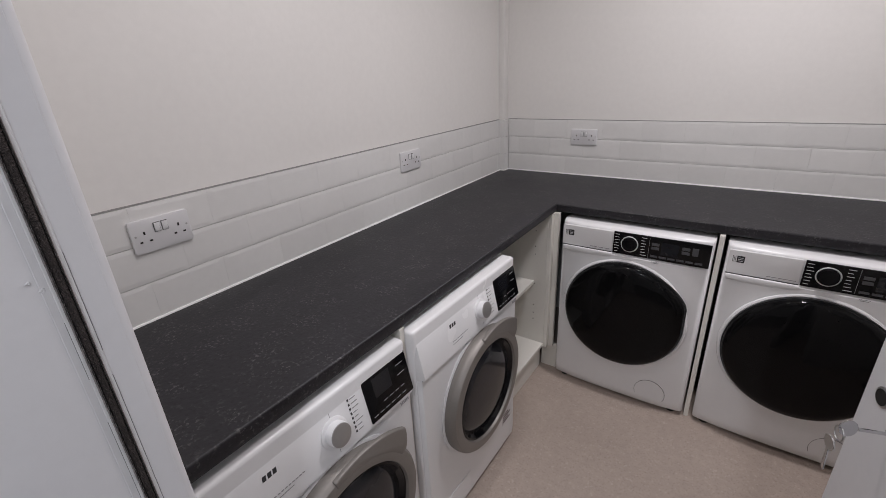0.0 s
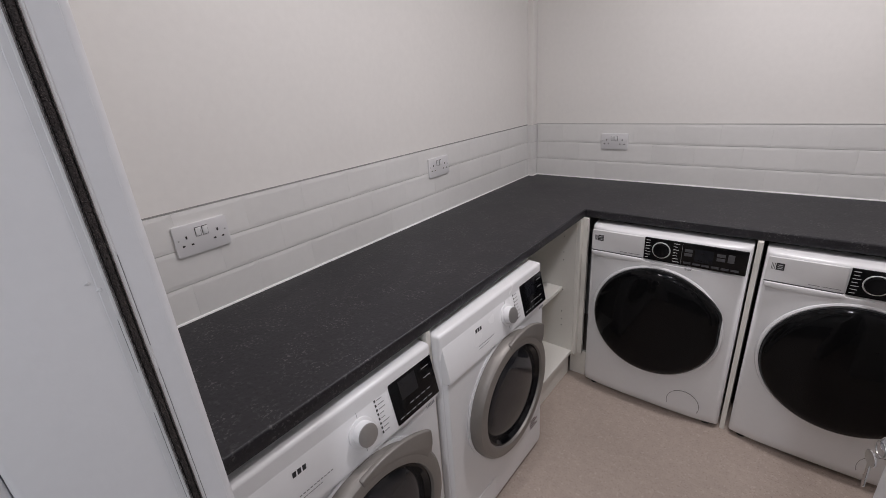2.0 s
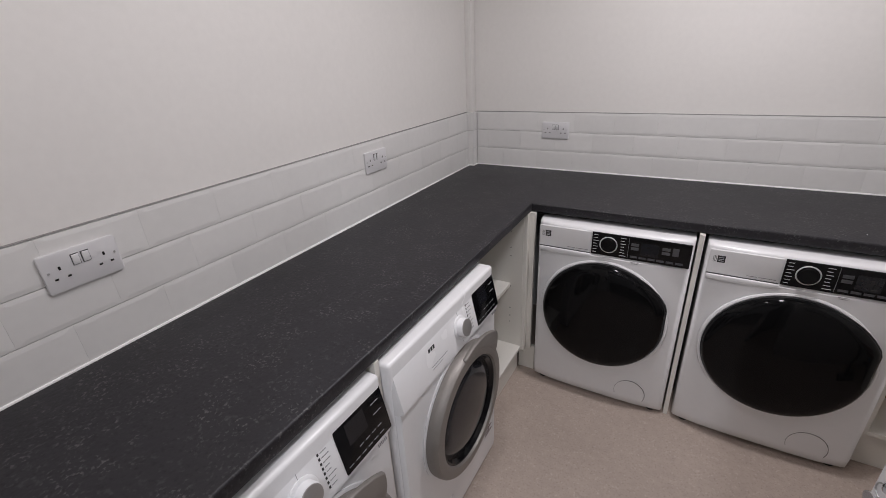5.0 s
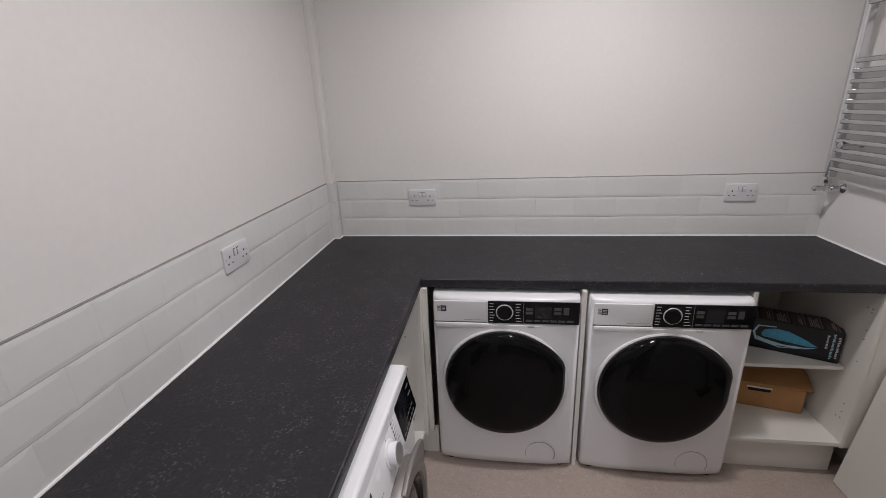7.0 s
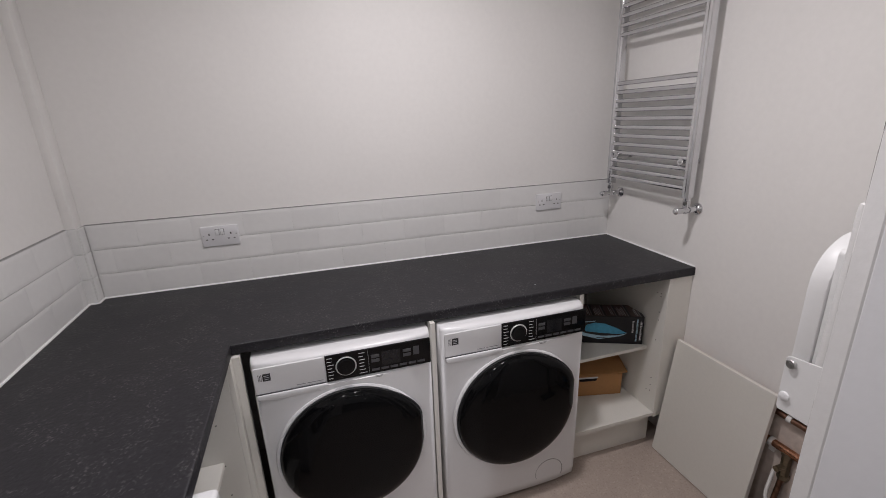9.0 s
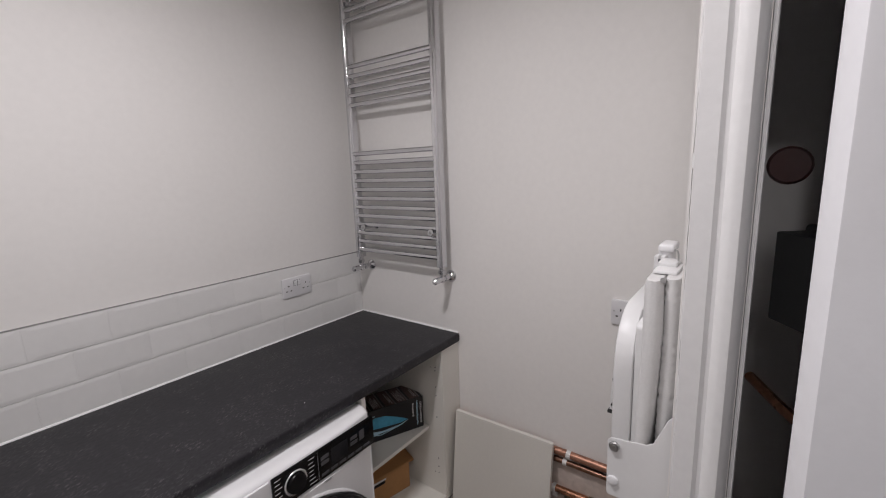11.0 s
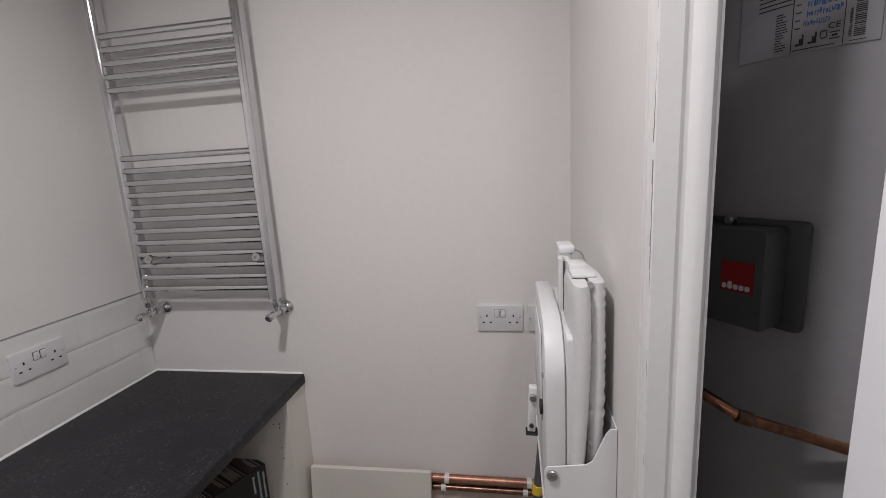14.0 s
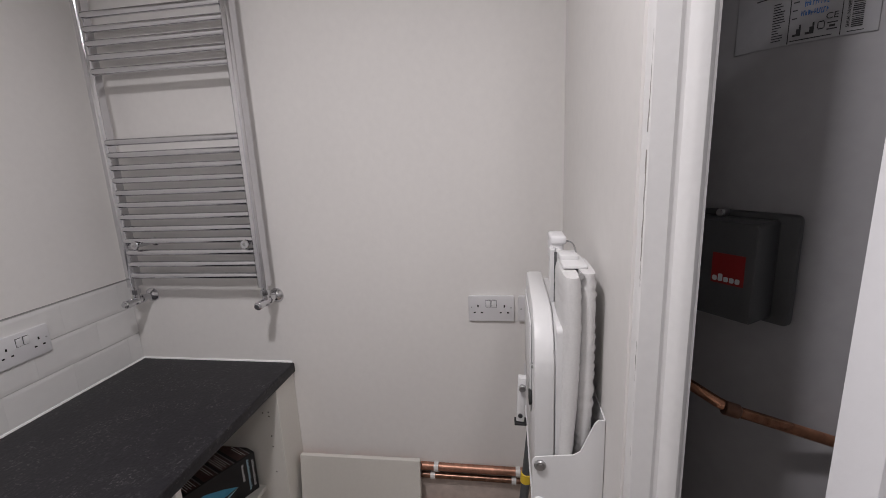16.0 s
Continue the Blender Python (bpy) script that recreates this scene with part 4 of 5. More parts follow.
# ---------------------------------------------------------------- towel radiator
def radiator():
    r = thing("towel_radiator", "chrome ladder towel radiator mounted on the wall", "radiator", pose(RIGHT, 3.736, 1.215))
    y0, y1 = 3.482, 3.968
    for y in (y0, y1):
        prof = [(3.176, y - 0.010), (3.176, y + 0.010), (3.170, y + 0.0165), (3.148, y + 0.017), (3.138, y + 0.0135), (3.132, y + 0.006), (3.132, y - 0.006), (3.138, y - 0.0135), (3.148, y - 0.017), (3.170, y - 0.0165)]
        bm = bmesh.new()
        rings = [[bm.verts.new((x, yy, z)) for x, yy in prof] for z in (1.215, 2.415)]
        for k in range(len(prof)):
            bm.faces.new((rings[0][k], rings[0][(k + 1) % len(prof)], rings[1][(k + 1) % len(prof)], rings[1][k]))
        bm.faces.new(rings[0])
        bm.faces.new(rings[1])
        part("upright", bm, CHROME, r, local=False)
    zs = [1.254 + 0.0402 * k for k in range(12)] + [1.910 + 0.0405 * k for k in range(5)] + [2.262 + 0.0405 * k for k in range(4)]
    for z in zs:
        part("rung", tube([(3.146, y0 + 0.008, z), (3.146, y1 - 0.008, z)], 0.0105, 14), CHROME, r, local=False)
    for y in (y0 + 0.034, y1 - 0.053):
        for z in (1.360, 2.330):
            b = part("wall_bracket", merge(cyl((3.128, y, z), (3.134, y, z), 0.015, 20, 0.002), cyl((3.134, y, z), (RIGHT - 0.006, y, z), 0.008, 14), cyl((RIGHT - 0.008, y, z), (RIGHT - 0.0005, y, z), 0.016, 20, 0.002)), CHROME, r, local=False)
            part("bracket_screw", cyl((3.1268, y, z), (3.1285, y, z), 0.0055, 10), STEEL, b, local=False)
    for y in (y0, y1):
        v = part("valve", merge(cyl((3.153, y, 1.150), (3.153, y, 1.216), 0.0105, 16), cyl((3.153, y, 1.186), (3.153, y, 1.202), 0.0155, 6), cyl((3.132, y, 1.162), (3.212, y, 1.162), 0.0105, 16), cyl((3.170, y, 1.162), (3.184, y, 1.162), 0.0145, 6)), CHROME, r, local=False)
        part("valve_cap", merge(cyl((3.101, y, 1.162), (3.136, y, 1.162), 0.0135, 20, 0.003), cyl((3.096, y, 1.162), (3.102, y, 1.162), 0.010, 20, 0.002)), CHROME, v, local=False)
        part("rosette", moved(lathe([(0.026, 0.0), (0.025, 0.004), (0.014, 0.014), (0.011, 0.016)], 28), pose(RIGHT - 0.0005, y, 1.162, 0, -90)), CHROME, v, local=False)
    return r


radiator()


# ---------------------------------------------------------------- pipework low on the wall
def pipe(name, label, points, r, mat, radius=0.03, group="heating pipes"):
    p0 = points[0]
    t = thing(name, label, "pipe", pose(*p0), group)
    part("tube", tube(bend(points, radius), r, 14), mat, t, local=False)
    return t


X = RIGHT - 0.0165
up = pipe("copper_pipe", "bright copper heating pipe clipped to the wall", [(RIGHT - 0.003, 3.505, 0.532), (X, 3.49, 0.532), (X, 2.60, 0.532)], 0.0145, COPPER, 0.02)
part("end_elbow", tube(bend([(X, 3.47, 0.532), (X, 3.502, 0.532), (RIGHT - 0.004, 3.502, 0.532)], 0.02), 0.0165, 14), OLD_COPPER, up, local=False)
lo = pipe("copper_pipe", "tarnished copper pipe running below the bright one", [(X, 3.44, 0.496), (X, 2.60, 0.496)], 0.011, OLD_COPPER)
for k, y in enumerate((2.945, 2.66, 3.28)):
    c = thing("pipe_clip", "white plastic pipe clip holding the copper pipes", "clip", pose(RIGHT, y, 0.52), "pipe clips")
    part("upper_saddle", moved(lathe([(0.0148, 0), (0.0178, 0), (0.0178, 0.016), (0.0148, 0.016)], 20), pose(X, y - 0.008, 0.532, -90)), CLIP, c, local=False)
    part("lower_saddle", moved(lathe([(0.0113, 0), (0.0143, 0), (0.0143, 0.016), (0.0113, 0.016)], 20), pose(X, y + 0.006, 0.496, -90)), CLIP, c, local=False)
    part("base", box(X + 0.004, RIGHT - 0.0035, y - 0.008, y + 0.008, 0.486, 0.545, 0.001, 1), CLIP, c, local=False)
mid = pipe("copper_pipe", "copper branch pipe with brass valves above the floor", [(X, 3.40, 0.360), (X, 2.78, 0.372), (X, 2.62, 0.372)], 0.0145, WORN_COPPER)
for y in (2.84, 2.70):
    part("tee", merge(cyl((X, y - 0.028, 0.371), (X, y + 0.028, 0.371), 0.0165, 14, 0.002), cyl((X, y, 0.33), (X, y, 0.371), 0.015, 14, 0.002)), BRASS, mid, local=False)
for k, (y, z) in enumerate(((2.94, 0.30), (2.84, 0.19), (2.72, 0.24))):
    d = pipe("drop_pipe", "brown copper drop pipe with compression fittings", [(X - 0.012 * k, y, 0.372), (X - 0.012 * k, y, z), (X - 0.03, y + 0.01, 0.0)], 0.0095, OLD_COPPER)
    part("valve_body", merge(cyl((X - 0.012 * k, y, z - 0.03), (X - 0.012 * k, y, z + 0.05), 0.017, 8), cyl((X - 0.05, y, z + 0.01), (X + 0.0, y, z + 0.01), 0.010, 10)), BRASS, d, local=False)
    part("nut", merge(cyl((X - 0.012 * k, y, z + 0.05), (X - 0.012 * k, y, z + 0.066), 0.020, 6), cyl((X - 0.012 * k, y, z - 0.048), (X - 0.012 * k, y, z - 0.030), 0.020, 6)), BRASS, d, local=False)
link = pipe("copper_pipe", "short bent copper link pipe", [(X - 0.01, 2.90, 0.372), (X - 0.01, 2.86, 0.32), (X - 0.01, 2.66, 0.33)], 0.0085, OLD_COPPER)
act = thing("valve_actuator", "blue plastic heating valve actuator on the pipework", "valve", pose(3.15, 2.768, 0.16))
part("housing", box(3.115, 3.172, 2.735, 2.802, 0.16, 0.245, 0.004), BLUE, act, local=False)
part("lid", box(3.110, 3.1155, 2.739, 2.798, 0.165, 0.240, 0.002), BLUE, act, local=False)
part("lever", box(3.118, 3.15, 2.745, 2.768, 0.2455, 0.258, 0.002), CHARCOAL, act, local=False)
for y in (2.776, 2.790):
    part("cover_screw", cyl((3.130, y, 0.2445), (3.130, y, 0.252), 0.005, 10, 0.001), STEEL, act, local=False)
clip_low = thing("pipe_clip", "white plastic clip under the middle copper pipe", "clip", pose(RIGHT, 3.0, 0.35), "pipe clips")
part("stud", box(X + 0.003, RIGHT - 0.0035, 2.990, 3.010, 0.325, 0.372, 0.001, 1), CLIP, clip_low, local=False)
part("saddle", moved(lathe([(0.0149, 0), (0.0180, 0), (0.0180, 0.014), (0.0149, 0.014)], 20), pose(X, 2.993, 0.3672, -90)), CLIP, clip_low, local=False)
part("valve_stub", cyl((3.145, 2.768, 0.10), (3.145, 2.768, 0.162), 0.019, 14, 0.003), BRASS, act, local=False)
waste = pipe("waste_pipe", "grey plastic waste pipe near the floor", [(3.13, 3.05, 0.075), (3.14, 2.88, 0.060), (3.16, 2.55, 0.055)], 0.021, GREY_PIPE, 0.05)
flex = pipe("flexible_hose", "white braided flexible hose hanging from a valve", [(3.18, 2.96, 0.28), (3.14, 2.95, 0.17), (3.15, 2.89, 0.10), (3.18, 2.88, 0.03)], 0.006, CLIP, 0.06)
cable = pipe("actuator_cable", "thin black cable from the actuator", [(3.13, 2.735, 0.20), (3.11, 2.70, 0.24), (3.15, 2.66, 0.33), (3.20, 2.63, 0.40)], 0.0035, SHADOWGAP, 0.05)
mop = thing("mop", "dark grey pole with a yellow collar behind the ironing board", "mop", pose(2.905, 2.714, 0))
part("pole", cyl((2.9055, 2.714, 0.03), (2.990, 2.608, 1.04), 0.0125, 14, 0.002), HANDLE_GREY, mop, local=False)
part("collar", cyl((2.9618, 2.6438, 0.699), (2.9642, 2.6408, 0.727), 0.0155, 16, 0.002), YELLOW, mop, local=False)
part("head", merge(box(2.83, 2.99, 2.68, 2.75, 0.0, 0.03, 0.006), cyl((2.9047, 2.715, 0.02), (2.9114, 2.7066, 0.10), 0.019, 14, 0.003)), HANDLE_GREY, mop, local=False)


# ---------------------------------------------------------------- wall-mounted ironing board
def ironing_board():
    t = thing("ironing_board", "white wall-mounted ironing board folded upright in its bracket", "ironing board", pose(2.75, NICHE, 0.91))
    # bracket: front cheek, back plate and floor
    cheek = [(NICHE + 0.001, 0.935), (2.642, 0.935), (2.646, 0.942), (2.646, 1.059), (2.640, 1.066), (2.574, 1.074), (2.562, 1.082), (2.540, 1.137), (2.533, 1.146), (NICHE + 0.001, 1.146)]

    def cheek_bm(x):
        return moved(prism(cheek, 0.0025, 0.0008, 1), Matrix(((0, 1, 0, x), (1, 0, 0, 0), (0, 0, 1, 0), (0, 0, 0, 1))))

    part("bracket_cheek", cheek_bm(2.595), WHITE_METAL, t, local=False)
    part("bracket_cheek", cheek_bm(2.965), WHITE_METAL, t, local=False)
    part("bracket_back", box(2.598, 2.967, NICHE + 0.0005, NICHE + 0.003, 0.935, 1.146, 0.0008, 1), WHITE_METAL, t, local=False)
    part("bracket_floor", box(2.598, 2.967, NICHE + 0.003, 2.645, 0.935, 0.938), WHITE_METAL, t, local=False)
    part("bolt", merge(cyl((2.595, 2.632, 1.051), (2.588, 2.632, 1.051), 0.0105, 20, 0.002), cyl((2.589, 2.632, 1.051), (2.5865, 2.632, 1.051), 0.005, 6)), STEEL, t, "steel pivot bolt", local=False)
    part("bolt_cap", moved(lathe([(0.011, 0), (0.010, 0.004), (0.005, 0.006)], 18), pose(2.5945, 2.633, 0.972, 0, -90)), WHITE_PLASTIC, t, local=False)

    shift = Matrix.Translation((-0.040, 0, 0.015))

    def hang(name, bm, mat, parent, label="", local=False, smooth=35):
        return part(name, moved(bm, shift), mat, parent, label, local=local, smooth=smooth)

    # padded board halves, hanging folded with their edges outward
    def pad(name, yc, half, x0, x1, z0, z1, seed, narrow=0.0):
        rng = random.Random(seed)
        bm = bmesh.new()
        nz, ring_n = 90, 16
        rings = []
        for i in range(nz + 1):
            s = i / nz
            z = z0 + (z1 - z0) * s
            quilt = 1 + 0.10 / seed ** 2 * math.sin(s * 128 + 2.2 * math.sin(s * 19)) + rng.uniform(-0.13, 0.09) / seed ** 2 + 0.12 * math.sin(math.pi * s)
            taper = 1 - 0.22 * max(0, (s - 0.96) / 0.04) ** 2
            sway = 0.0015 * math.sin(s * 5 + seed)
            thin = half * (1 - narrow * min(1, s * 1.15))
            sway -= half - thin
            slack = 0.007 * max(0, 0.8 - s) / 0.8 if narrow else 0.0
            thin, sway = thin - slack, sway + slack
            ring = []
            for k in range(ring_n):
                a = 2 * math.pi * k / ring_n
                c, q = math.cos(a), math.sin(a)
                x = (x0 + x1) / 2 + (x1 - x0) / 2 * math.copysign(abs(c) ** 0.35, c)
                y = yc + sway + thin * quilt * taper * math.copysign(abs(q) ** 0.7, q)
                ring.append(bm.verts.new((x, y, z)))
            rings.append(ring)
        for a, b in zip(rings, rings[1:]):
            for k in range(ring_n):
                bm.faces.new((a[k], a[(k + 1) % ring_n], b[(k + 1) % ring_n], b[k]))
        bm.faces.new(rings[0])
        bm.faces.new(rings[-1])
        return hang(name, bm, FABRIC, t, "off-white quilted cotton cover", local=False, smooth=60)

    pad("cover", 2.5515, 0.0140, 2.655, 2.780, 0.945, 1.388, 1)
    pad("cover", 2.5825, 0.0200, 2.636, 2.780, 0.945, 1.386, 2, 0.16)
    hang("end_bar", merge(box(2.690, 2.782, 2.5480, 2.5900, 1.388, 1.394, 0.002), box(2.735, 2.782, 2.5560, 2.5900, 1.393, 1.402, 0.002)), WHITE_METAL, t, local=False)
    hang("rail_slot", box(2.7742, 2.7749, 2.5915, 2.5965, 1.30, 1.40), SEAM, t, local=False)
    hang("cover_lace", cyl((2.660, 2.565, 1.384), (2.650, 2.565, 1.386), 0.0052, 12, 0.001), STEEL, t, local=False)
    # metal tray of the board with its rim, top corner rounded
    def plate(y0, y1, x0, x1, z0, z1, r, name, mat=WHITE_METAL, bevel=0.003):
        out = [(x0, z0), (x1, z0), (x1, z1)]
        for k in range(9):
            a = radians(90 + 90 * k / 8)
            out.append((x0 + r + r * math.cos(a), z1 - r + r * math.sin(a)))
        return hang(name, moved(prism(out, y1 - y0, bevel, 2), pose(0, y0, 0)), mat, t, local=False)

    plate(2.5800, 2.6055, 2.644, 2.955, 0.930, 1.297, 0.012, "tray")
    plate(2.6065, 2.6430, 2.640, 2.950, 0.935, 1.315, 0.105, "frame_plate", WHITE_METAL, 0.007)
    hang("frame_inner", box(2.70, 2.92, 2.6435, 2.647, 1.10, 1.28, 0.003), WHITE_METAL, t, local=False)
    hang("rivet", cyl((2.665, 2.6425, 1.215), (2.665, 2.6465, 1.215), 0.005, 12, 0.001), STEEL, t, local=False)
    # slide and horn at the top
    for y in (2.588, 2.600):
        hang("slide_rail", box(2.775, 2.800, y - 0.0045, y + 0.0045, 1.28, 1.405, 0.001, 1), WHITE_METAL, t, local=False)
    horn = hang("horn", merge(box(2.80, 2.855, 2.575, 2.602, 1.372, 1.415, 0.006, 3), box(2.795, 2.86, 2.570, 2.602, 1.409, 1.427, 0.006, 3)), WHITE_PLASTIC, t, "white plastic end lug", local=False)
    hang("horn_wire", tube(bend([(2.82, 2.578, 1.415), (2.78, 2.560, 1.418), (2.75, 2.556, 1.392)], 0.02), 0.0018, 8), STEEL, horn, local=False)
    # folding leg and latch below the frame
    hang("leg", moved(box(-0.009, 0.009, -0.008, 0.008, -0.085, 0.012, 0.002), pose(2.745, 2.660, 1.137, 3)), WHITE_METAL, t, local=False)
    hang("leg_foot", box(2.733, 2.757, 2.6515, 2.676, 1.045, 1.050, 0.001, 1), SHADOWGAP, t, local=False)
    hang("leg_screw", cyl((2.7365, 2.664, 1.067), (2.7325, 2.664, 1.067), 0.0045, 10), DARK_PRINT, t, local=False)
    hang("leg_bolt", cyl((2.737, 2.660, 1.130), (2.728, 2.660, 1.130), 0.007, 14, 0.001), STEEL, t, local=False)
    hang("latch_knob", merge(cyl((2.700, 2.6435, 1.132), (2.700, 2.6490, 1.132), 0.015, 16, 0.001), box(2.691, 2.709, 2.640, 2.645, 1.124, 1.140, 0.001, 1)), SHADOWGAP, t, "black plastic latch knob", local=False)
    return t


ironing_board()


# ---------------------------------------------------------------- closet: door, cylinder and controls
def closet_door():
    hx, hy, fx, fy = 2.452, 1.765, 2.2595, 2.377
    span = math.hypot(fx - hx, fy - hy)
    ang = math.degrees(math.atan2(fy - hy, fx - hx))
    d = thing("closet_door", "white painted closet door standing ajar, its handle hole empty", "door", pose(hx, hy, 0.006, 0, 0, ang))
    # local frame: x along the leaf from the hinge, y: +y is the room face
    part("leaf", box(0, span, -0.040, 0.0, 0, 1.985, 0.002, 2), GLOSS, d)
    for z0, z1 in ((0.16, 0.86), (1.12, 1.86)):
        x0, x1 = 0.125, span - 0.125
        rails = [cyl((x0, 0.0, z0), (x1, 0.0, z0), 0.005, 10), cyl((x1, 0.0, z0), (x1, 0.0, z1), 0.005, 10), cyl((x1, 0.0, z1), (x0, 0.0, z1), 0.005, 10), cyl((x0, 0.0, z1), (x0, 0.0, z0), 0.005, 10)]
        part("panel_mould", merge(*rails), GLOSS, d)
    ex = span - 0.040
    part("escutcheon_ring", moved(lathe([(0.0125, 0), (0.0155, 0.0), (0.0155, 0.002), (0.0135, 0.003)], 22), pose(ex, 0.0, 1.022, -90)), STEEL, d, "worn steel ring round the handle hole")
    part("handle_hole", moved(lathe([(0.0122, 0.0), (0.0122, 0.0034)], 20), pose(ex, 0.0, 1.022, -90)), HOLE, d)
    for dx, dz in ((0.004, 0.036), (-0.028, 0.018)):
        part("screw_mark", moved(lathe([(0.0045, 0.0), (0.004, 0.0012), (0.0015, 0.0016)], 10), pose(ex + dx, 0.0, 1.022 + dz, -90)), TRIM, d)
    lx = span - 0.078
    part("lock_cylinder", moved(lathe([(0.0095, 0.0), (0.0095, 0.003), (0.007, 0.004)], 20), pose(lx, 0, 0.990, -90)), CHROME, d)
    for z in (0.25, 1.72):
        part("hinge", cyl((-0.004, 0.004, z), (-0.004, 0.004, z + 0.1), 0.006, 12, 0.001), STEEL, d)
    keys = thing("bunch_of_keys", "two steel keys on a ring hanging in the closet lock", "keys", world_of(d) @ pose(lx, 0.004, 0.990))
    part("key_in_lock", merge(cyl((0, 0, 0), (0, 0.034, 0), 0.0026, 10), moved(prism([(0.014 * math.cos(2 * math.pi * k / 18) * 0.8, 0.014 * math.sin(2 * math.pi * k / 18)) for k in range(18)], 0.0022, 0.0005, 1), pose(0, 0.046, 0, 0, 0, 90))), CHROME, keys)
    part("ring", moved(tube([(0.011 * math.cos(a), 0, 0.011 * math.sin(a)) for a in [2 * math.pi * k / 24 for k in range(24)]], 0.001, 6, True), pose(0.0, 0.053, -0.012)), STEEL, keys)
    part("hanging_key", merge(moved(prism([(0.013 * math.cos(2 * math.pi * k / 18), 0.011 * math.sin(2 * math.pi * k / 18)) for k in range(18)], 0.0022, 0.0005, 1), pose(0.004, 0.056, -0.034)), moved(prism([(-0.003, 0.0), (0.003, 0.0), (0.003, -0.020), (0.0045, -0.023), (0.003, -0.027), (0.0045, -0.031), (0.003, -0.036), (0.0, -0.040), (-0.003, -0.037)], 0.0020, 0.0003, 1), pose(0.004, 0.056, -0.043, 0, 6))), CHROME, keys)
    return d


closet_door()

CX, CY, CR = 2.865, 2.055, 0.290
tank = thing("hot_water_cylinder", "tall grey hot water cylinder inside the dark closet", "water cylinder", pose(CX, CY, 0))
part("jacket", moved(lathe([(CR - 0.02, 0.02), (CR, 0.05), (CR, 1.88), (CR - 0.03, 1.95), (CR - 0.12, 1.99), (0.02, 2.0)], 72), Matrix()), JACKET, tank)
part("base_ring", lathe([(CR - 0.02, 0.0), (CR - 0.01, 0.02), (CR - 0.02, 0.03)], 48), CHARCOAL, tank)


def on_tank(angle, z, off=0.0):
    """Frame on the cylinder's skin: x across to the right as seen from outside, -y outwards, z up."""
    a = radians(angle)
    return pose((CR + off) * math.cos(a), (CR + off) * math.sin(a), z, 0, 0, angle + 90)


def curved_patch(a0, a1, z0, z1, off, n=14):
    """A thin patch wrapped round the cylinder."""
    bm = bmesh.new()
    cols = []
    for k in range(n + 1):
        a = radians(a0 + (a1 - a0) * k / n)
        cols.append([bm.verts.new((r * math.cos(a), r * math.sin(a), z)) for r, z in ((CR + off, z0), (CR + off, z1), (CR + off - 0.0012, z1), (CR + off - 0.0012, z0))])
    for p, q in zip(cols, cols[1:]):
        for k in range(4):
            bm.faces.new((p[k], p[(k + 1) % 4], q[(k + 1) % 4], q[k]))
    bm.faces.new(cols[0])
    bm.faces.new(list(reversed(cols[-1])))
    return bm


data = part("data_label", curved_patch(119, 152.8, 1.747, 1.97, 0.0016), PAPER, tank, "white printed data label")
rng = random.Random(12)
part("label_print", merge(*[curved_patch(129.4, 130.5 + rng.uniform(0.3, 2.4), 1.755 + 0.0037 * j, 1.7563 + 0.0037 * j, 0.0022, 2) for j in range(15)]), DARK_PRINT, data)
part("label_table", merge(*[curved_patch(124.5, 136 - rng.uniform(0, 3), 1.818 + 0.0065 * j, 1.8196 + 0.0065 * j, 0.0022, 4) for j in range(9)]), DARK_PRINT, data)
part("label_rule", merge(curved_patch(133.5, 133.7, 1.748, 1.90, 0.0022, 1), curved_patch(145.1, 145.3, 1.748, 1.90, 0.0022, 1), curved_patch(134, 143.5, 1.7505, 1.7518, 0.0022, 4)), DARK_PRINT, data)
strokes = []
for row in range(5):
    a = 136.2 + rng.uniform(0, 0.8)
    while a < 144.3 - 0.3 * (row == 0) * 8:
        z = 1.783 + 0.0125 * row + rng.uniform(-0.001, 0.001)
        strokes += [curved_patch(a, a + 0.16, z, z + rng.uniform(0.005, 0.009), 0.0022, 1), curved_patch(a, a + rng.uniform(0.3, 0.6), z + rng.choice((0, 0.003, 0.006)), z + rng.choice((0.0012, 0.0045, 0.0075)), 0.0023, 1)]
        a += rng.uniform(0.42, 0.75)
part("handwriting", merge(*strokes), INK_BLUE, data, "blue handwritten note")
part("label_words", merge(*[curved_patch(134.2, 135.2 + rng.uniform(0, 0.6), 1.781 + 0.011 * j, 1.7825 + 0.011 * j, 0.0022, 2) for j in range(5)]), DARK_PRINT, data)
for a in (134.6, 137.6):
    part("label_icon", merge(curved_patch(a, a + 1.9, 1.757, 1.760, 0.0022, 2), curved_patch(a + 1.5, a + 1.9, 1.760, 1.772, 0.0022, 1), curved_patch(a + 0.9, a + 1.5, 1.760, 1.7665, 0.0022, 1)), DARK_PRINT, data)
part("label_icon", merge(curved_patch(140.2, 140.4, 1.762, 1.770, 0.0022, 1), curved_patch(141.6, 141.8, 1.762, 1.770, 0.0022, 1), curved_patch(140.4, 141.6, 1.7605, 1.762, 0.0022, 1), curved_patch(140.4, 141.6, 1.770, 1.7715, 0.0022, 1)), DARK_PRINT, data)
part("label_icon", merge(curved_patch(142.3, 144.5, 1.758, 1.7595, 0.0022, 2), curved_patch(142.3, 144.5, 1.7665, 1.768, 0.0022, 2), curved_patch(142.8, 144.0, 1.7615, 1.7645, 0.0022, 2)), DARK_PRINT, data)
part("barcode", merge(*[curved_patch(147.3, 149.6, 1.756 + 0.0026 * k, 1.756 + 0.0026 * k + rng.choice((0.0009, 0.0016)), 0.0022, 2) for k in range(19)]), DARK_PRINT, data)
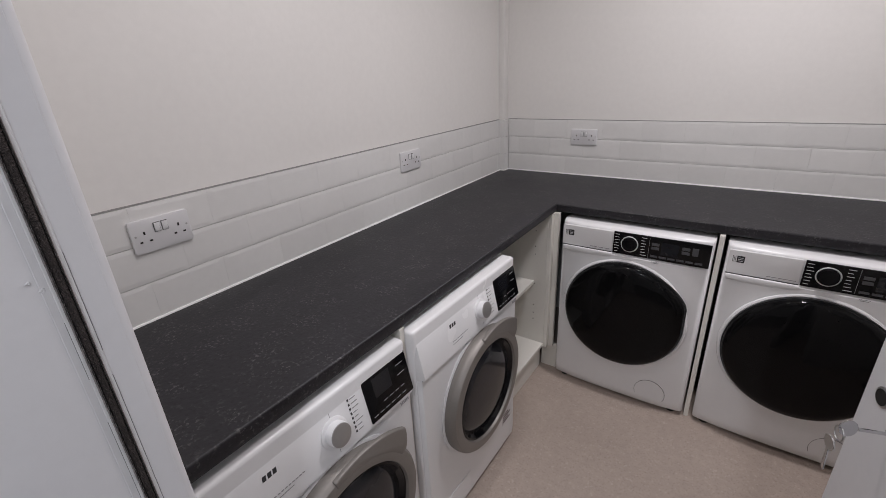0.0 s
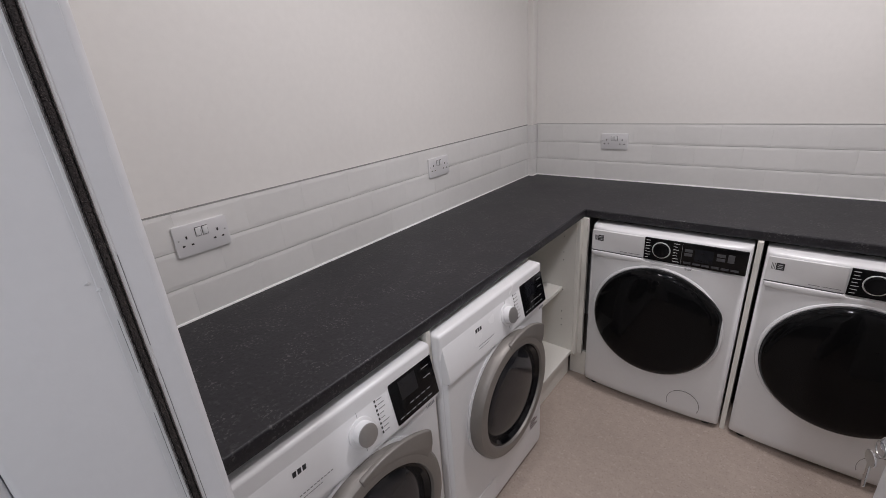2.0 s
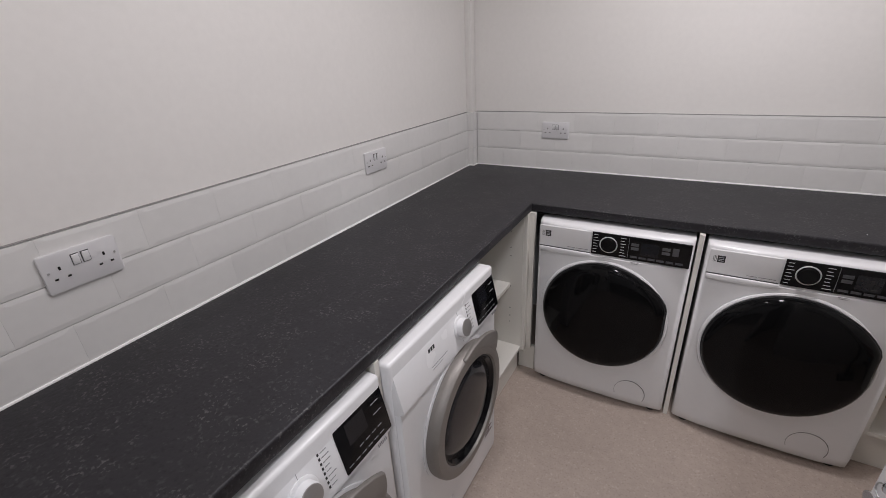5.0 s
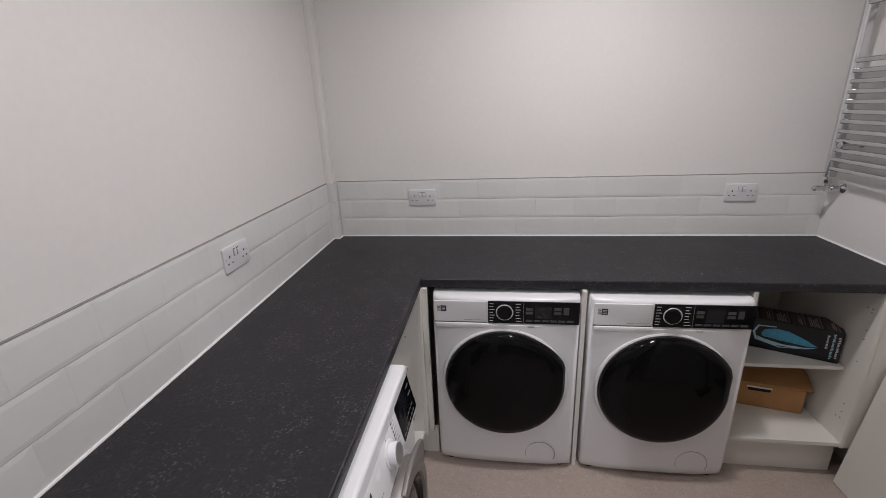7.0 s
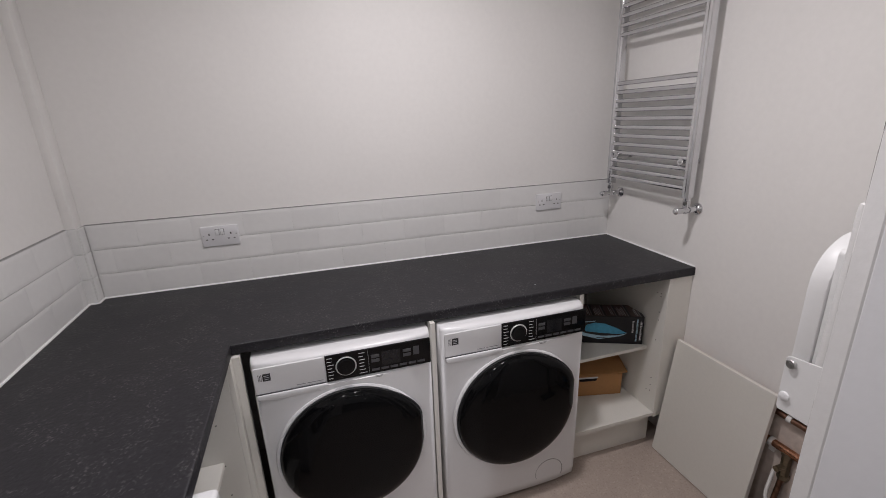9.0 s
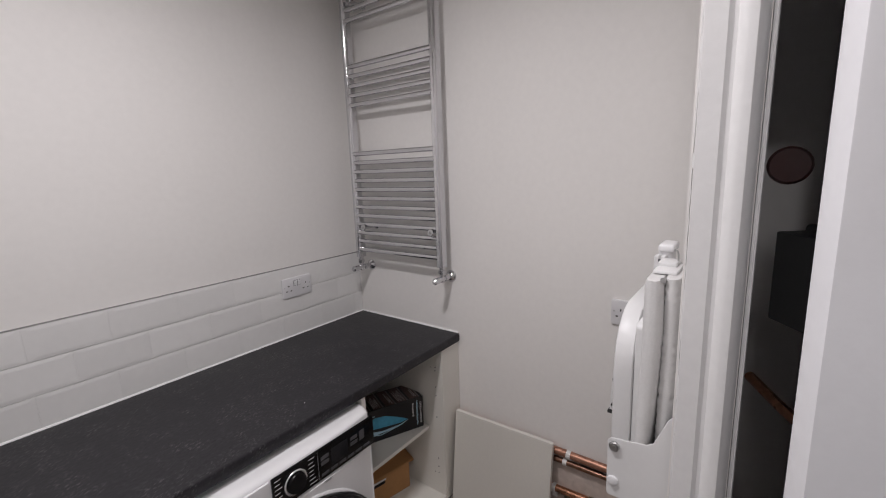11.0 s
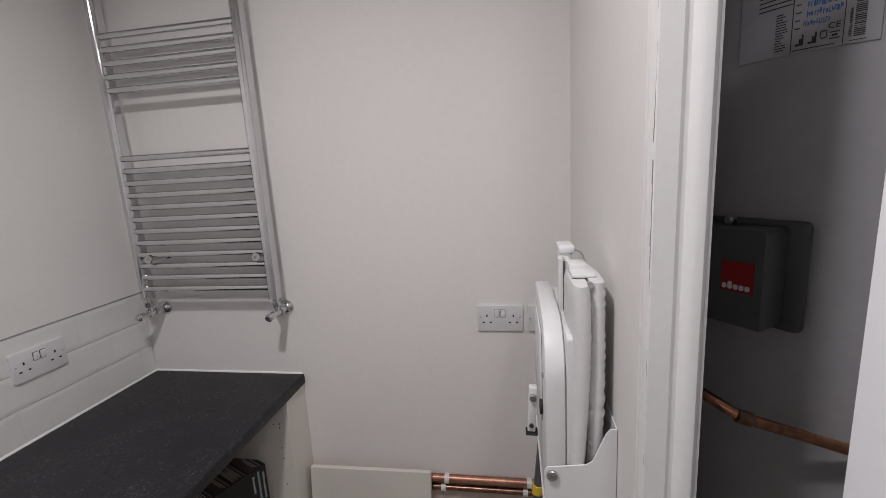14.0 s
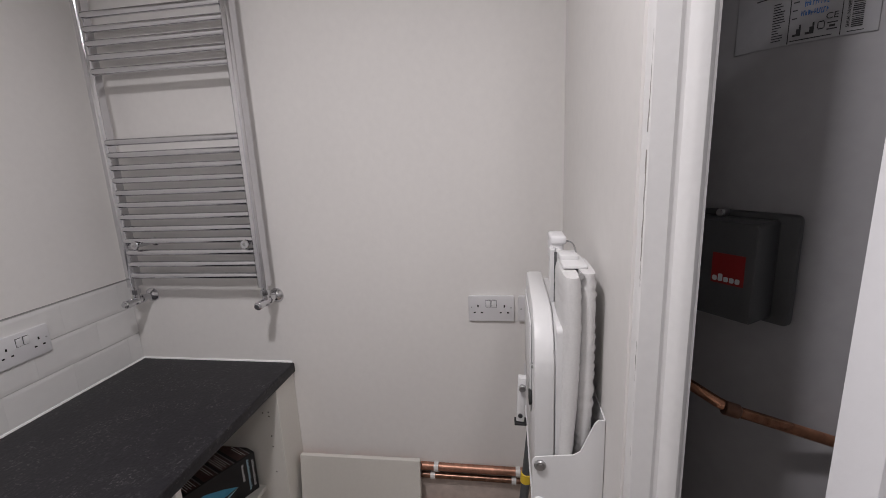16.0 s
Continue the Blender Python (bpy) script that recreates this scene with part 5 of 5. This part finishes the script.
for a, z in ((150, 1.7505), (151, 1.812), (150, 1.820)):
    part("label_edge_print", curved_patch(146.6, a, z, z + 0.0011, 0.0022, 2), DARK_PRINT, data)
lettering("label_words", "CE", 0.0115, DARK_PRINT, data, on_tank(143.2, 1.7725, 0.0024) @ pose(-0.007, 0, 0, 90))
lettering("label_words", "SERIAL NUMBER", 0.0052, DARK_PRINT, data, on_tank(146.9, 1.757, 0.0024) @ pose(0, 0, 0, 0, -90) @ pose(0, 0, 0, 90))

EB = on_tank(126, 1.405) @ pose(-0.012, 0, 0)
ebox = thing("immersion_heater_cover", "charcoal plastic immersion heater cover with a red label on the cylinder", "heater cover", world_of(tank) @ EB)
part("back_plate", prism(rounded(-0.098, 0.106, -0.090, 0.090, 0.010), -0.012, 0.003, 2), CHARCOAL, ebox).location = (0, -0.004, 0)
part("cover", prism(rounded(-0.082, 0.080, -0.080, 0.080, 0.004), -0.062, 0.0025, 2), CHARCOAL, ebox).location = (0, -0.016, 0)
part("fixing_screw", merge(cyl((-0.006, -0.030, 0.086), (-0.006, -0.012, 0.086), 0.0075, 14, 0.001), cyl((-0.006, -0.034, 0.086), (-0.006, -0.030, 0.086), 0.005, 10)), STEEL, ebox)
part("stud", cyl((-0.006, -0.026, -0.086), (-0.006, -0.012, -0.086), 0.005, 10), CHARCOAL, ebox)
red = part("red_label", box(0.016, 0.066, -0.0788, -0.0778, -0.022, 0.028), RED, ebox, "square red label")
part("label_mark", merge(*[prism(rounded(0.0185 + 0.0088 * k, 0.0255 + 0.0088 * k, -0.0185, -0.010 + 0.004 * (k == 1), 0.0025), -0.0005) for k in range(5)]), PRINT, red).location = (0, -0.0788, 0)

cpipe = pipe("copper_pipe", "tarnished copper pipe crossing in front of the cylinder", [(2.70, 2.425, 1.215), (2.612, 2.375, 1.205), (2.585, 2.335, 1.185), (2.555, 2.02, 1.098), (2.62, 1.80, 1.05)], 0.0092, WORN_COPPER, 0.05, "closet pipes")
part("coupling", cyl((2.5835, 2.318, 1.1803), (2.5855, 2.342, 1.187), 0.0120, 16, 0.002), OLD_COPPER, cpipe, local=False)
part("coupling", cyl((2.5620, 2.094, 1.1184), (2.5648, 2.122, 1.1262), 0.0120, 16, 0.002), BRASS, cpipe, local=False)
gauge = thing("closet_valve", "dark red handwheel valve deep in the closet", "valve", pose(2.66, 2.405, 1.615))
part("wheel", moved(lathe([(0.026, 0), (0.030, 0.006), (0.026, 0.014)], 20), pose(2.66, 2.402, 1.60, 0, -90)), material("dark_red", (0.05, 0.012, 0.011), 0.4), gauge, local=False)
part("stem", cyl((2.66, 2.402, 1.60), (2.70, 2.402, 1.60), 0.008, 10), BRASS, gauge, local=False)
